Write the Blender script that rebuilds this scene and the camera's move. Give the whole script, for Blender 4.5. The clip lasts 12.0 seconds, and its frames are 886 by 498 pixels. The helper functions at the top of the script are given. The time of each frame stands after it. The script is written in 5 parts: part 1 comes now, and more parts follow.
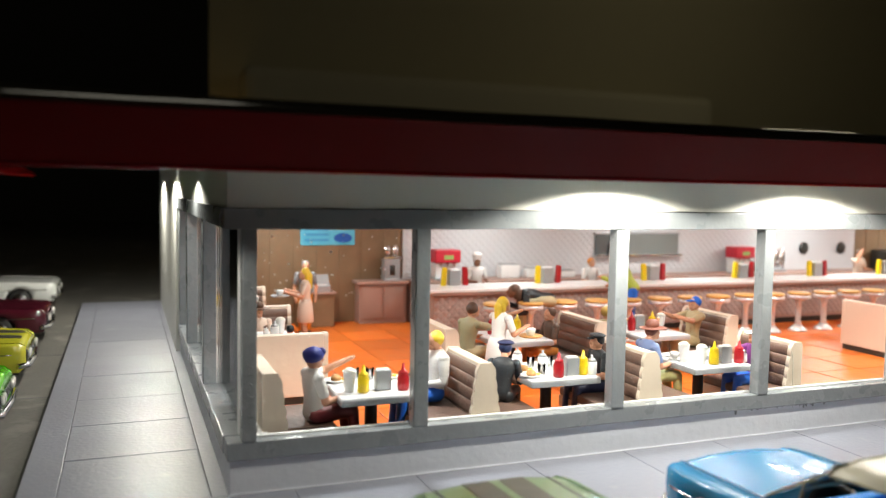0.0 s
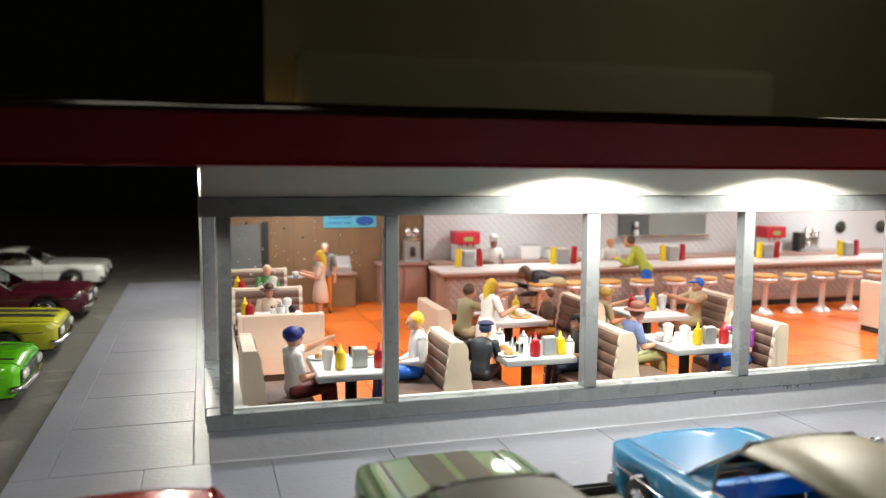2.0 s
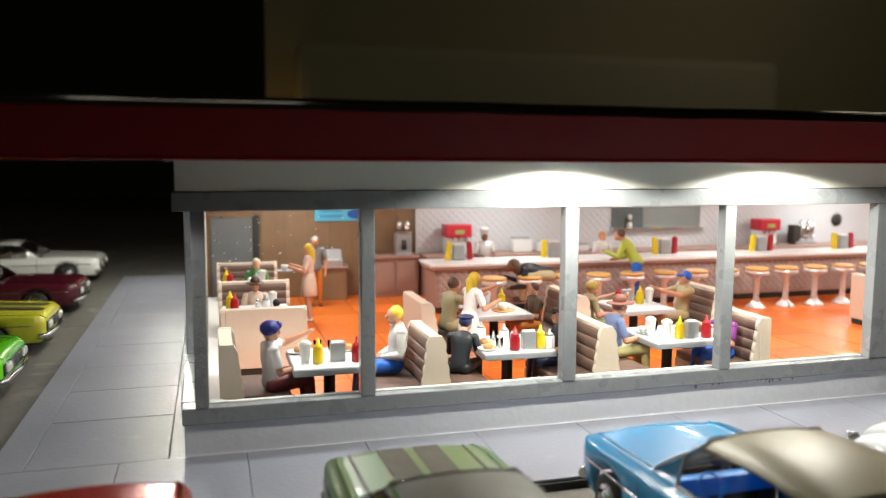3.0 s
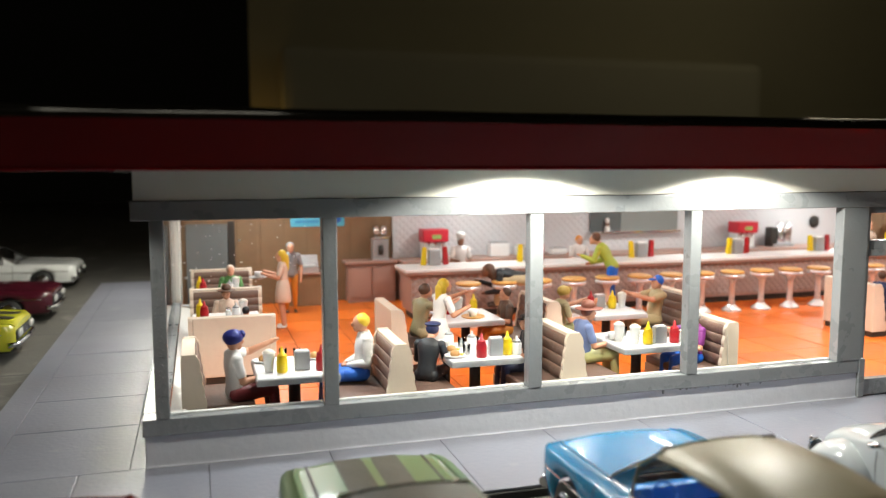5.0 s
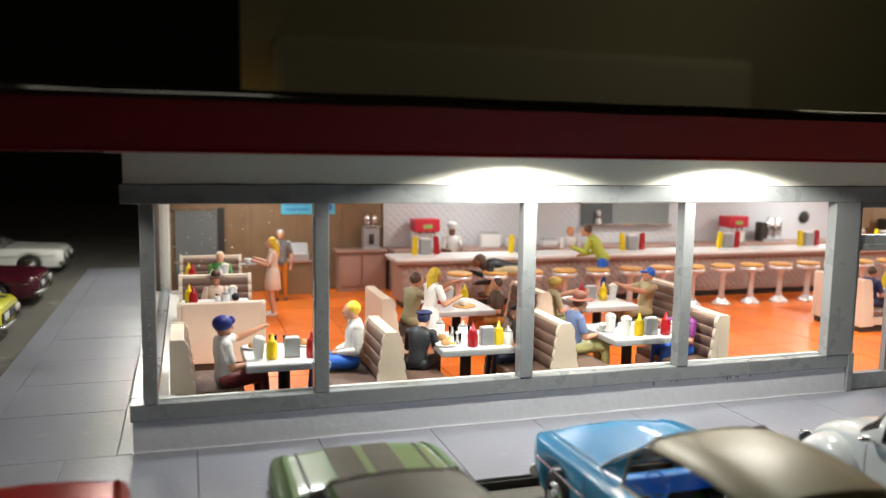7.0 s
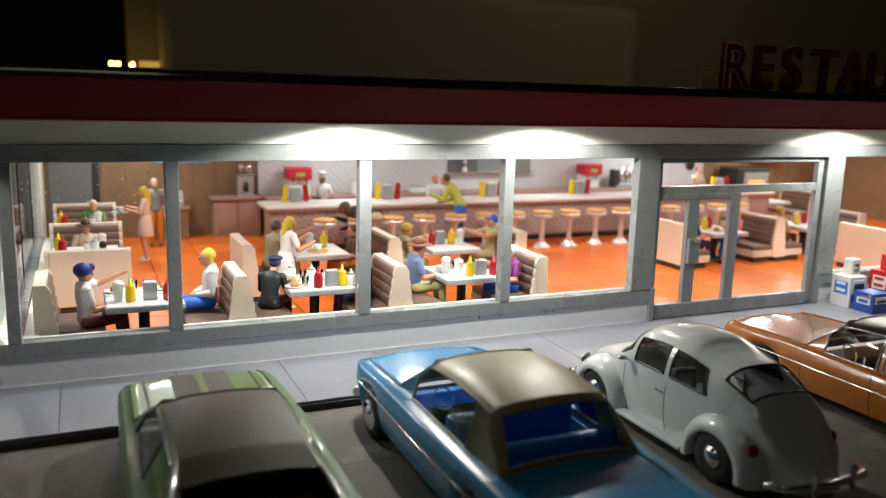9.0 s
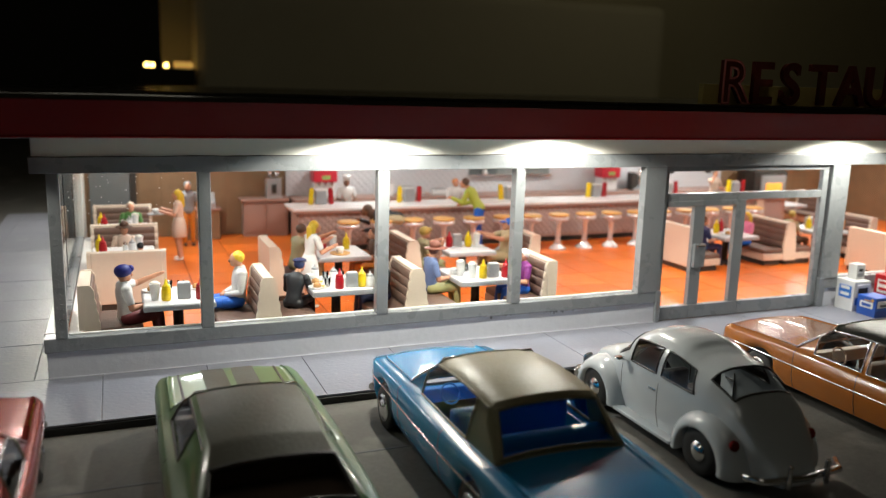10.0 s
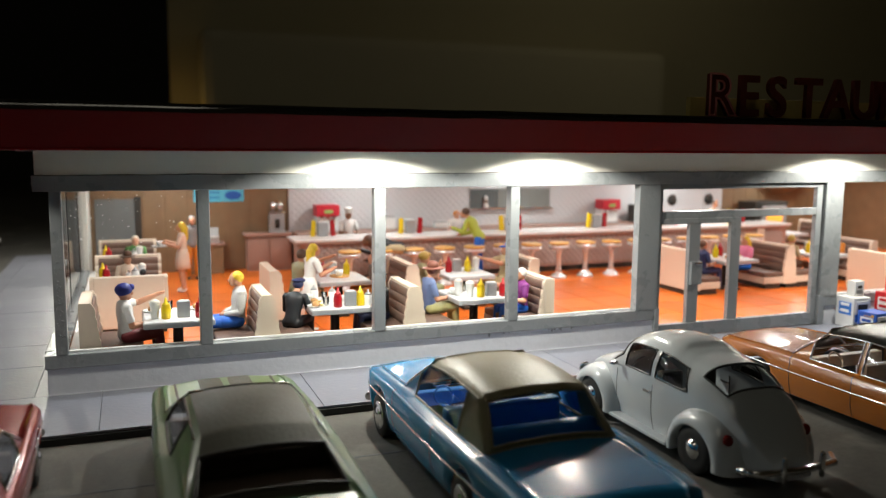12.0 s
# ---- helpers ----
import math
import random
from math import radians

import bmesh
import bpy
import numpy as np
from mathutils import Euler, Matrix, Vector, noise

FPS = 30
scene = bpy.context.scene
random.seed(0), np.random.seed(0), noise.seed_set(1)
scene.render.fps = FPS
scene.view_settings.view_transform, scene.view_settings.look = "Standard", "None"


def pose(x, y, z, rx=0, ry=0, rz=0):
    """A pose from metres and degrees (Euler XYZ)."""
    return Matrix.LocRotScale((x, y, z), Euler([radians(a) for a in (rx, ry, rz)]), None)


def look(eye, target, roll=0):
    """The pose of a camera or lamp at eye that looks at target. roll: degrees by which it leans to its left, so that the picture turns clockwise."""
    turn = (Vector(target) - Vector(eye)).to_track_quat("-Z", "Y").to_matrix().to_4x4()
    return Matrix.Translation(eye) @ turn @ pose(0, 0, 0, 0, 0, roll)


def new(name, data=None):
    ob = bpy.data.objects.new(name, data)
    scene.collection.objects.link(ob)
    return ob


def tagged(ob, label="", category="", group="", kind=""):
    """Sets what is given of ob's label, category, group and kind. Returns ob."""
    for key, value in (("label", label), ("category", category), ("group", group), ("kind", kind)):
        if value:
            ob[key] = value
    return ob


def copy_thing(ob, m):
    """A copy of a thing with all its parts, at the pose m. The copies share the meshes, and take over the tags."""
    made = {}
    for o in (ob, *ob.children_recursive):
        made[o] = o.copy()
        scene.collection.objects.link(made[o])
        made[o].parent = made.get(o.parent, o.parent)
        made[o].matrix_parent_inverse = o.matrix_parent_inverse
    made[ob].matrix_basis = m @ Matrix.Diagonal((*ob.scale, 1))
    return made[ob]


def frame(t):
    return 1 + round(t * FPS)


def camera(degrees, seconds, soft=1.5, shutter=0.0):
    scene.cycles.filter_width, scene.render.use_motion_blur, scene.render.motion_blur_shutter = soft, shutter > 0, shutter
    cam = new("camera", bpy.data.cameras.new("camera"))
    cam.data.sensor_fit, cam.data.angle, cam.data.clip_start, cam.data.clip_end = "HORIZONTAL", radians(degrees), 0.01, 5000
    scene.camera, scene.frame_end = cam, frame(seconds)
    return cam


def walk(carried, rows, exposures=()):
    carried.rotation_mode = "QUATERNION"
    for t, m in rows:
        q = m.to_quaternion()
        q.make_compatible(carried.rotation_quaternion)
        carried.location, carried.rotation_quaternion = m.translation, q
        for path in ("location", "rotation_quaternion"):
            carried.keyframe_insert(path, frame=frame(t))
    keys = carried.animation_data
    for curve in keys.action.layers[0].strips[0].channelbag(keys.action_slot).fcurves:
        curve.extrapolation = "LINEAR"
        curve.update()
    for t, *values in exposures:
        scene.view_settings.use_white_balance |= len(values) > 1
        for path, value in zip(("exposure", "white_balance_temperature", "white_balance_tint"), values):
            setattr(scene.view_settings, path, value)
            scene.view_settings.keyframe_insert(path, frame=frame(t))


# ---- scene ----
# A tabletop model of a diner at about 1:44 with 1:64 model cars. All numbers below are
# prototype metres; K brings them to the model's true size.
K = 1.0 / 44.0
cam = camera(57.1, 12.0, soft=1.25)
# a close-focused phone lens
cam.data.dof.use_dof = True
cam.data.dof.focus_distance = 9.2 * K
cam.data.dof.aperture_fstop = 20.0
PATH = [
    (0, (-0.122, 0.354, 2.566), (0.607, 2.211, 2.421), 1.1),
    (0.5, (0.077, 0.21, 2.603), (0.783, 2.076, 2.465), 0.9),
    (1, (0.269, 0.061, 2.639), (0.933, 1.941, 2.477), 0.6),
    (1.5, (0.468, -0.141, 2.653), (1.081, 1.754, 2.466), 0.6),
    (2, (0.651, -0.264, 2.66), (1.217, 1.643, 2.461), 0.4),
    (2.5, (0.831, -0.291, 2.695), (1.378, 1.621, 2.481), 0.4),
    (3, (0.932, -0.328, 2.675), (1.482, 1.583, 2.457), 0.3),
    (5, (1.19, -0.37, 2.725), (1.762, 1.535, 2.512), 0.0),
    (5.5, (1.175, -0.325, 2.683), (1.75, 1.577, 2.455), 0.4),
    (6, (1.153, -0.306, 2.665), (1.734, 1.593, 2.428), 0.5),
    (6.5, (1.185, -0.314, 2.663), (1.771, 1.584, 2.426), 0.6),
    (6.7, (1.169, -0.316, 2.648), (1.759, 1.581, 2.415), 0.7),
    (8.3, (1.306, -0.608, 3.055), (2.036, 1.234, 2.785), 2.4),
    (8.5, (1.505, -1.031, 2.946), (2.299, 0.781, 2.652), 1.7),
    (9, (1.505, -1.558, 2.957), (2.308, 0.236, 2.584), 1.6),
    (9.5, (1.515, -1.975, 3.115), (2.28, -0.174, 2.702), 2.1),
    (10, (1.447, -2.147, 3.18), (2.184, -0.328, 2.794), 1.6),
    (10.5, (1.48, -2.162, 3.128), (2.222, -0.342, 2.758), 1.3),
    (11, (1.476, -2.311, 2.925), (2.215, -0.484, 2.583), 1.2),
    (11.5, (1.531, -2.411, 2.756), (2.255, -0.57, 2.466), 0.8),
    (12, (1.539, -2.392, 2.754), (2.259, -0.544, 2.497), 0.5),
]
walk(cam, [(t, look(Vector(eye) * K, Vector(target) * K, roll)) for t, eye, target, roll in PATH],
     exposures=[(0, 0.18), (2.5, 0.16), (5.5, 0.06), (9, -0.08), (12, -0.06)])

# ---- world and large lights ----
world = bpy.data.worlds.new("dark_room")
world.use_nodes = True
world.node_tree.nodes["Background"].inputs[0].default_value = (0.9, 0.8, 0.55, 1)
world.node_tree.nodes["Background"].inputs[1].default_value = 0.0008
scene.world = world


def lamp(name, kind, x, y, z, watts, color, size=0.1, spot=None, target=None):
    data = bpy.data.lights.new(name, kind)
    data.energy = watts * K * K
    data.color = color
    if kind == "AREA":
        data.shape = "DISK"
        data.size = size * K
    else:
        data.shadow_soft_size = size * K
    if spot:
        data.spot_size, data.spot_blend = radians(spot), 0.20
    ob = new(name, data)
    aim = target or (x, y, z - 1)
    ob.matrix_world = look(Vector((x, y, z)) * K, Vector(aim) * K)
    return ob


SOFFIT_X = (4.2, 6.62, 11.6, 14.6)
for sx, sw_ in zip(SOFFIT_X, (330, 290, 260, 260)):
    lamp("soffit_led", "SPOT", sx, 6.42, 2.655, sw_, (1.0, 0.97, 0.84), 0.05, 157, (sx, 6.42 + 0.10, 1.655))
for sy, sw_ in ((9.8, 60), (13.4, 210), (17.2, 280)):
    lamp("side_led", "SPOT", 0.38, sy, 2.63, sw_, (1.0, 0.97, 0.84), 0.05, 162)
lamp("corner_led", "SPOT", -0.35, 6.25, 2.63, 78, (1.0, 0.97, 0.84), 0.05, 140)
# Unseen fill lamp, added to brighten the car flanks and left walkway.
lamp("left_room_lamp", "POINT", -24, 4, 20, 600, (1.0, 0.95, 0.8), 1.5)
# Unseen fill lamp behind the building, added to light the backdrop.
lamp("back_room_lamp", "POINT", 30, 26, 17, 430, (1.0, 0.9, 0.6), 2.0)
# Interior lamps above the view; their grid and powers are assumed.
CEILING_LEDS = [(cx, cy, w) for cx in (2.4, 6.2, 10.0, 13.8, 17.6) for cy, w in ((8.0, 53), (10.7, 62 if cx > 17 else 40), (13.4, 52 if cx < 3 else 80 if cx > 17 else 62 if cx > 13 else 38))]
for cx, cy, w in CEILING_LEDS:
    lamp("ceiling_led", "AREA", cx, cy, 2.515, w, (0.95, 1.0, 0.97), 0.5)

# ---- materials ----


def mat(name, color, rough=0.5, metal=0.0, vary=0.12, scale=6.0, bump=0.0, bscale=40.0, spec=0.5, coat=0.0, each=0.0, stain=None):
    """A procedural surface. scale and bscale are per prototype metre."""
    m = bpy.data.materials.new(name)
    m.use_nodes = True
    nt = m.node_tree
    b = nt.nodes["Principled BSDF"]
    b.inputs["Roughness"].default_value = rough
    b.inputs["Metallic"].default_value = metal
    b.inputs["Specular IOR Level"].default_value = spec
    b.inputs["Coat Weight"].default_value = coat
    b.inputs["Coat Roughness"].default_value = 0.05
    tc = nt.nodes.new("ShaderNodeTexCoord")
    n1 = nt.nodes.new("ShaderNodeTexNoise")
    n1.inputs["Scale"].default_value = scale / K
    n1.inputs["Detail"].default_value = 5
    nt.links.new(tc.outputs["Object"], n1.inputs["Vector"])
    ramp = nt.nodes.new("ShaderNodeMix")
    ramp.data_type = "RGBA"
    lo = [max(0, c * (1 - vary * 1.6)) for c in color]
    hi = [min(1, c * (1 + vary)) for c in color]
    ramp.inputs[6].default_value = (*lo, 1)
    ramp.inputs[7].default_value = (*hi, 1)
    n2 = nt.nodes.new("ShaderNodeTexNoise")
    n2.inputs["Scale"].default_value = scale * 9 / K
    nt.links.new(tc.outputs["Object"], n2.inputs["Vector"])
    add = nt.nodes.new("ShaderNodeMath")
    add.operation = "MULTIPLY_ADD"
    add.inputs[1].default_value = 0.35
    nt.links.new(n2.outputs["Fac"], add.inputs[0])
    sub = nt.nodes.new("ShaderNodeMath")
    sub.operation = "MULTIPLY"
    sub.inputs[1].default_value = 0.65
    nt.links.new(n1.outputs["Fac"], sub.inputs[0])
    nt.links.new(sub.outputs[0], add.inputs[2])
    fac = add
    if each:
        oi = nt.nodes.new("ShaderNodeObjectInfo")
        mul = nt.nodes.new("ShaderNodeMath")
        mul.operation = "MULTIPLY_ADD"
        mul.inputs[1].default_value = each
        nt.links.new(oi.outputs["Random"], mul.inputs[0])
        nt.links.new(add.outputs[0], mul.inputs[2])
        fac = mul
    nt.links.new(fac.outputs[0], ramp.inputs[0])
    out = ramp.outputs[2]
    if stain:
        n3 = nt.nodes.new("ShaderNodeTexNoise")
        n3.inputs["Scale"].default_value = stain[1] / K
        n3.inputs["Detail"].default_value = 6
        nt.links.new(tc.outputs["Object"], n3.inputs["Vector"])
        cr = nt.nodes.new("ShaderNodeValToRGB")
        cr.color_ramp.elements[0].position = stain[2]
        cr.color_ramp.elements[1].position = stain[2] + 0.12
        nt.links.new(n3.outputs["Fac"], cr.inputs[0])
        mx = nt.nodes.new("ShaderNodeMix")
        mx.data_type = "RGBA"
        nt.links.new(cr.outputs[0], mx.inputs[0])
        nt.links.new(out, mx.inputs[6])
        mx.inputs[7].default_value = (*stain[0], 1)
        out = mx.outputs[2]
    nt.links.new(out, b.inputs["Base Color"])
    rr = nt.nodes.new("ShaderNodeMapRange")
    rr.inputs[3].default_value = max(0, rough * 0.75)
    rr.inputs[4].default_value = min(1, rough * 1.3)
    nt.links.new(n1.outputs["Fac"], rr.inputs[0])
    if vary > 0.035:
        nt.links.new(rr.outputs[0], b.inputs["Roughness"])
    if bump:
        n4 = nt.nodes.new("ShaderNodeTexNoise")
        n4.inputs["Scale"].default_value = bscale / K
        n4.inputs["Detail"].default_value = 3
        nt.links.new(tc.outputs["Object"], n4.inputs["Vector"])
        bp = nt.nodes.new("ShaderNodeBump")
        bp.inputs["Strength"].default_value = 1.0
        bp.inputs["Distance"].default_value = bump * K
        nt.links.new(n4.outputs["Fac"], bp.inputs["Height"])
        nt.links.new(bp.outputs[0], b.inputs["Normal"])
    return m


def glass_mat(name, tint=(1, 1, 1), gloss=0.06):
    """Thin clear pane: passes light straight, with a mirror gloss on top."""
    m = bpy.data.materials.new(name)
    m.use_nodes = True
    nt = m.node_tree
    nt.nodes.clear()
    o = nt.nodes.new("ShaderNodeOutputMaterial")
    tr = nt.nodes.new("ShaderNodeBsdfTransparent")
    tr.inputs[0].default_value = (*tint, 1)
    gl = nt.nodes.new("ShaderNodeBsdfGlossy")
    gl.inputs["Roughness"].default_value = 0.03
    fr = nt.nodes.new("ShaderNodeFresnel")
    fr.inputs[0].default_value = 1.0 + gloss * 5
    mx = nt.nodes.new("ShaderNodeMixShader")
    nt.links.new(fr.outputs[0], mx.inputs[0])
    nt.links.new(tr.outputs[0], mx.inputs[1])
    nt.links.new(gl.outputs[0], mx.inputs[2])
    nt.links.new(mx.outputs[0], o.inputs[0])
    return m


def glow_mat(name, color, strength):
    m = bpy.data.materials.new(name)
    m.use_nodes = True
    b = m.node_tree.nodes["Principled BSDF"]
    b.inputs["Base Color"].default_value = (*color, 1)
    b.inputs["Emission Color"].default_value = (*color, 1)
    b.inputs["Emission Strength"].default_value = strength
    return m


ASPHALT = mat("asphalt", (0.130, 0.123, 0.110), 0.75, vary=0.45, scale=2.5, bump=0.005, bscale=70, stain=((0.21, 0.20, 0.18), 1.2, 0.58))
SLAB = mat("painted_concrete", (0.215, 0.222, 0.268), 0.42, vary=0.07, scale=1.5, bump=0.004, bscale=20, each=0.15, stain=((0.29, 0.29, 0.31), 2.0, 0.66))
JOINT = mat("slab_joint", (0.13, 0.13, 0.14), 0.8)
CURB = mat("black_curb", (0.012, 0.012, 0.012), 0.5, vary=0.2)
BASEW = mat("pale_grey_paint", (0.66, 0.68, 0.74), 0.38, vary=0.05, scale=3, bump=0.006, bscale=9)
BANDW = mat("white_wall_paint", (0.76, 0.755, 0.70), 0.45, vary=0.04, scale=2, bump=0.004, bscale=8)
GREY = mat("grey_enamel", (0.24, 0.256, 0.272), 0.28, vary=0.05, scale=4, bump=0.006, bscale=14, coat=0.3)
RED = mat("red_lacquer", (0.155, 0.0008, 0.0008), 0.5, vary=0.1, scale=1.0, spec=0.05)
BLACK = mat("black_lacquer", (0.010, 0.010, 0.010), 0.22, vary=0.2, scale=1.0, bump=0.004, bscale=6)
ROOFM = mat("black_roof", (0.012, 0.011, 0.010), 0.25, vary=0.3, bump=0.006, bscale=8)
CREAM = mat("cream_plywood", (0.66, 0.55, 0.44), 0.5, vary=0.07, scale=3, bump=0.004, bscale=14)
BROWN = mat("brown_vinyl", (0.165, 0.098, 0.074), 0.5, vary=0.18, scale=5, bump=0.008, bscale=16)
DARK = mat("dark_plinth", (0.03, 0.025, 0.02), 0.5, vary=0.3)
TABLE = mat("white_laminate", (0.74, 0.74, 0.75), 0.3, vary=0.05, scale=4)
EDGE = mat("grey_table_edge", (0.42, 0.43, 0.45), 0.35, metal=0.3, vary=0.1)
TILE = mat("orange_floor_tile", (0.72, 0.160, 0.018), 0.34, vary=0.25, scale=5, each=0.5, bump=0.004, bscale=20, stain=((0.62, 0.10, 0.010), 3.0, 0.60))
GROUT = mat("floor_grout", (0.32, 0.05, 0.012), 0.7)
WOODW = mat("brown_panelling", (0.235, 0.140, 0.072), 0.5, vary=0.3, scale=4)
STEEL = mat("quilted_steel", (0.60, 0.60, 0.62), 0.35, metal=0.0, vary=0.06, scale=3, spec=0.6)
PINKW = mat("pinkish_wood", (0.38, 0.235, 0.19), 0.45, vary=0.16, scale=5)
CTOP = mat("white_counter_top", (0.78, 0.76, 0.75), 0.25, vary=0.03)
CHROME = mat("chrome", (0.75, 0.75, 0.76), 0.12, metal=1.0, vary=0.05)
SEATY = mat("amber_seat", (0.66, 0.36, 0.10), 0.4, vary=0.15)
KETCH = mat("ketchup_red", (0.42, 0.008, 0.014), 0.3, vary=0.12)
MUST = mat("mustard_yellow", (0.80, 0.56, 0.01), 0.3, vary=0.08)
SILV = mat("silver_paint", (0.42, 0.43, 0.44), 0.35, metal=0.5, vary=0.1)
WHITEP = mat("white_plastic", (0.78, 0.78, 0.77), 0.35, vary=0.05)
PAPER = mat("pale_paper", (0.70, 0.66, 0.58), 0.6, vary=0.2, scale=20)
PINKF = mat("pink_tray", (0.75, 0.12, 0.22), 0.5, vary=0.3, scale=14)
CEIL = mat("ceiling_white", (0.75, 0.74, 0.72), 0.7)
RUBBER = mat("tyre_rubber", (0.015, 0.015, 0.015), 0.6)
GLASSM = glass_mat("window_pane", (0.97, 0.98, 0.98), 0.03)
CARGL = glass_mat("car_glass", (0.90, 0.92, 0.93), 0.11)
SKIN = mat("painted_skin", (0.58, 0.28, 0.17), 0.5, vary=0.12)
SKIN2 = mat("painted_brown_skin", (0.20, 0.09, 0.05), 0.5, vary=0.12)


def paint(name, color, rough=0.22, **k):
    return mat(name, color, rough, vary=k.pop("vary", 0.03), coat=k.pop("coat", 0.5), **k)


# ---- mesh helpers ----


def box(bm, x0, y0, z0, x1, y1, z1, bev=0.0, slot=0):
    before = set(bm.faces)
    r = bmesh.ops.create_cube(bm, size=1.0, matrix=Matrix.Translation(((x0 + x1) / 2, (y0 + y1) / 2, (z0 + z1) / 2)) @ Matrix.Diagonal((x1 - x0, y1 - y0, z1 - z0, 1)))
    if bev:
        es = {e for v in r["verts"] for e in v.link_edges}
        bmesh.ops.bevel(bm, geom=list(es), offset=bev, segments=2, affect="EDGES", profile=0.6)
    for f in set(bm.faces) - before:
        f.material_index = slot
    return bm


def cyl(bm, x, y, z0, z1, r0, r1=None, n=16, slot=0):
    before = set(bm.faces)
    bmesh.ops.create_cone(bm, cap_ends=True, segments=n, radius1=r0, radius2=r0 if r1 is None else r1, depth=z1 - z0, matrix=Matrix.Translation((x, y, (z0 + z1) / 2)))
    for f in set(bm.faces) - before:
        f.material_index = slot
        f.smooth = len(f.verts) == 4
    return bm


def lathe(bm, prof, n=16, slot=0, at=(0, 0, 0)):
    """Turned shape from (radius, height) pairs round z."""
    rings = []
    for r, h in prof:
        rings.append([bm.verts.new((at[0] + r * math.cos(2 * math.pi * i / n), at[1] + r * math.sin(2 * math.pi * i / n), at[2] + h)) for i in range(n)])
    for a, b in zip(rings, rings[1:]):
        for i in range(n):
            f = bm.faces.new((a[i], a[(i + 1) % n], b[(i + 1) % n], b[i]))
            f.smooth, f.material_index = True, slot
    for ring, flip in ((rings[0], True), (rings[-1], False)):
        f = bm.faces.new(ring[::-1] if flip else ring)
        f.material_index = slot
    return bm


def prism(bm, poly, axis, a, b, slot=0):
    """A polygon of (u, v) pulled along an axis from a to b."""
    def at(u, v, w):
        return {"x": (w, u, v), "y": (u, w, v), "z": (u, v, w)}[axis]
    r0 = [bm.verts.new(at(u, v, a)) for u, v in poly]
    r1 = [bm.verts.new(at(u, v, b)) for u, v in poly]
    fs = [bm.faces.new(r0), bm.faces.new(r1[::-1])]
    n = len(poly)
    for i in range(n):
        fs.append(bm.faces.new((r0[i], r1[i], r1[(i + 1) % n], r0[(i + 1) % n])))
    for f in fs:
        f.material_index = slot
    bmesh.ops.recalc_face_normals(bm, faces=fs)
    return bm


def tube(bm, p, q, r0, r1=None, n=8, slot=0):
    """A round-ended limb from p to q."""
    p, q = Vector(p), Vector(q)
    r1 = r0 if r1 is None else r1
    d = q - p
    turn = d.to_track_quat("Z", "Y").to_matrix()
    prof = []
    for k in range(4):
        a = math.pi / 2 * k / 3.0
        prof.append((max(r0 * math.sin(a), 0.001), -r0 * math.cos(a)))
    for k in range(4):
        a = math.pi / 2 * k / 3.0
        prof.append((max(r1 * math.cos(a), 0.001), d.length + r1 * math.sin(a)))
    rings = [[bm.verts.new(p + turn @ Vector((r * math.cos(2 * math.pi * i / n), r * math.sin(2 * math.pi * i / n), h))) for i in range(n)] for r, h in prof]
    fs = []
    for a, b in zip(rings, rings[1:]):
        for i in range(n):
            fs.append(bm.faces.new((a[i], a[(i + 1) % n], b[(i + 1) % n], b[i])))
    fs += [bm.faces.new(rings[0][::-1]), bm.faces.new(rings[-1])]
    for f in fs:
        f.smooth, f.material_index = True, slot
    return bm


def sweep(bm, pts, r, n=6, slot=0):
    """One round rail along a line of points."""
    pts = [Vector(p) for p in pts]
    keep = [pts[0]]
    for p in pts[1:]:
        if (p - keep[-1]).length > 0.002:
            keep.append(p)
    rings = []
    ref = Vector((0.31, 0.17, 0.93))
    for i, p in enumerate(keep):
        d = (keep[min(i + 1, len(keep) - 1)] - keep[max(i - 1, 0)]).normalized()
        u = (ref - d * ref.dot(d)).normalized()
        v = d.cross(u)
        ref = u
        rings.append([bm.verts.new(p + (u * math.cos(2 * math.pi * k / n) + v * math.sin(2 * math.pi * k / n)) * r) for k in range(n)])
    fs = [bm.faces.new((q[k], q[(k + 1) % n], w[(k + 1) % n], w[k])) for q, w in zip(rings, rings[1:]) for k in range(n)]
    for f in fs:
        f.smooth = True
    fs += [bm.faces.new(rings[0][::-1]), bm.faces.new(rings[-1])]
    for f in fs:
        f.material_index = slot
    return bm


def part(name, bm, material, parent=None, label=""):
    """Links a bmesh as one mesh object, brought to the model's size, under a thing or a part."""
    me = bpy.data.meshes.new(name)
    bm.to_mesh(me)
    bm.free()
    me.transform(Matrix.Diagonal((K, K, K, 1)))
    for m in (material if isinstance(material, (list, tuple)) else [material]):
        me.materials.append(m)
    ob = new(name, me)
    if parent:
        ob.parent = parent
    if label:
        ob["label"] = label
    return ob


def thing(name, label, category, group="", kind="", at=(0, 0, 0), turn=0.0):
    ob = tagged(new(name), label, category, group, kind)
    ob.matrix_basis = pose(at[0] * K, at[1] * K, at[2] * K, 0, 0, turn)
    ob.empty_display_size = 0.005
    return ob


def B():
    return bmesh.new()


def one(name, bm, material, label, category, group="", kind="", at=(0, 0, 0), turn=0.0):
    """A thing of a single mesh."""
    ob = tagged(part(name, bm, material), label, category, group, kind)
    ob.matrix_basis = pose(at[0] * K, at[1] * K, at[2] * K, 0, 0, turn)
    return ob


def put(ob, x, y, z=0.0, turn=0.0):
    return copy_thing(ob, pose(x * K, y * K, z * K, 0, 0, turn))


# ---- structure ----
YF, XL, XR, YB = 7.12, 0.67, 20.0, 14.8      # facade, left wall, right end, back wall
FL, CE = 0.12, 2.58                         # inner floor and ceiling heights
ZA = -0.10                                  # asphalt

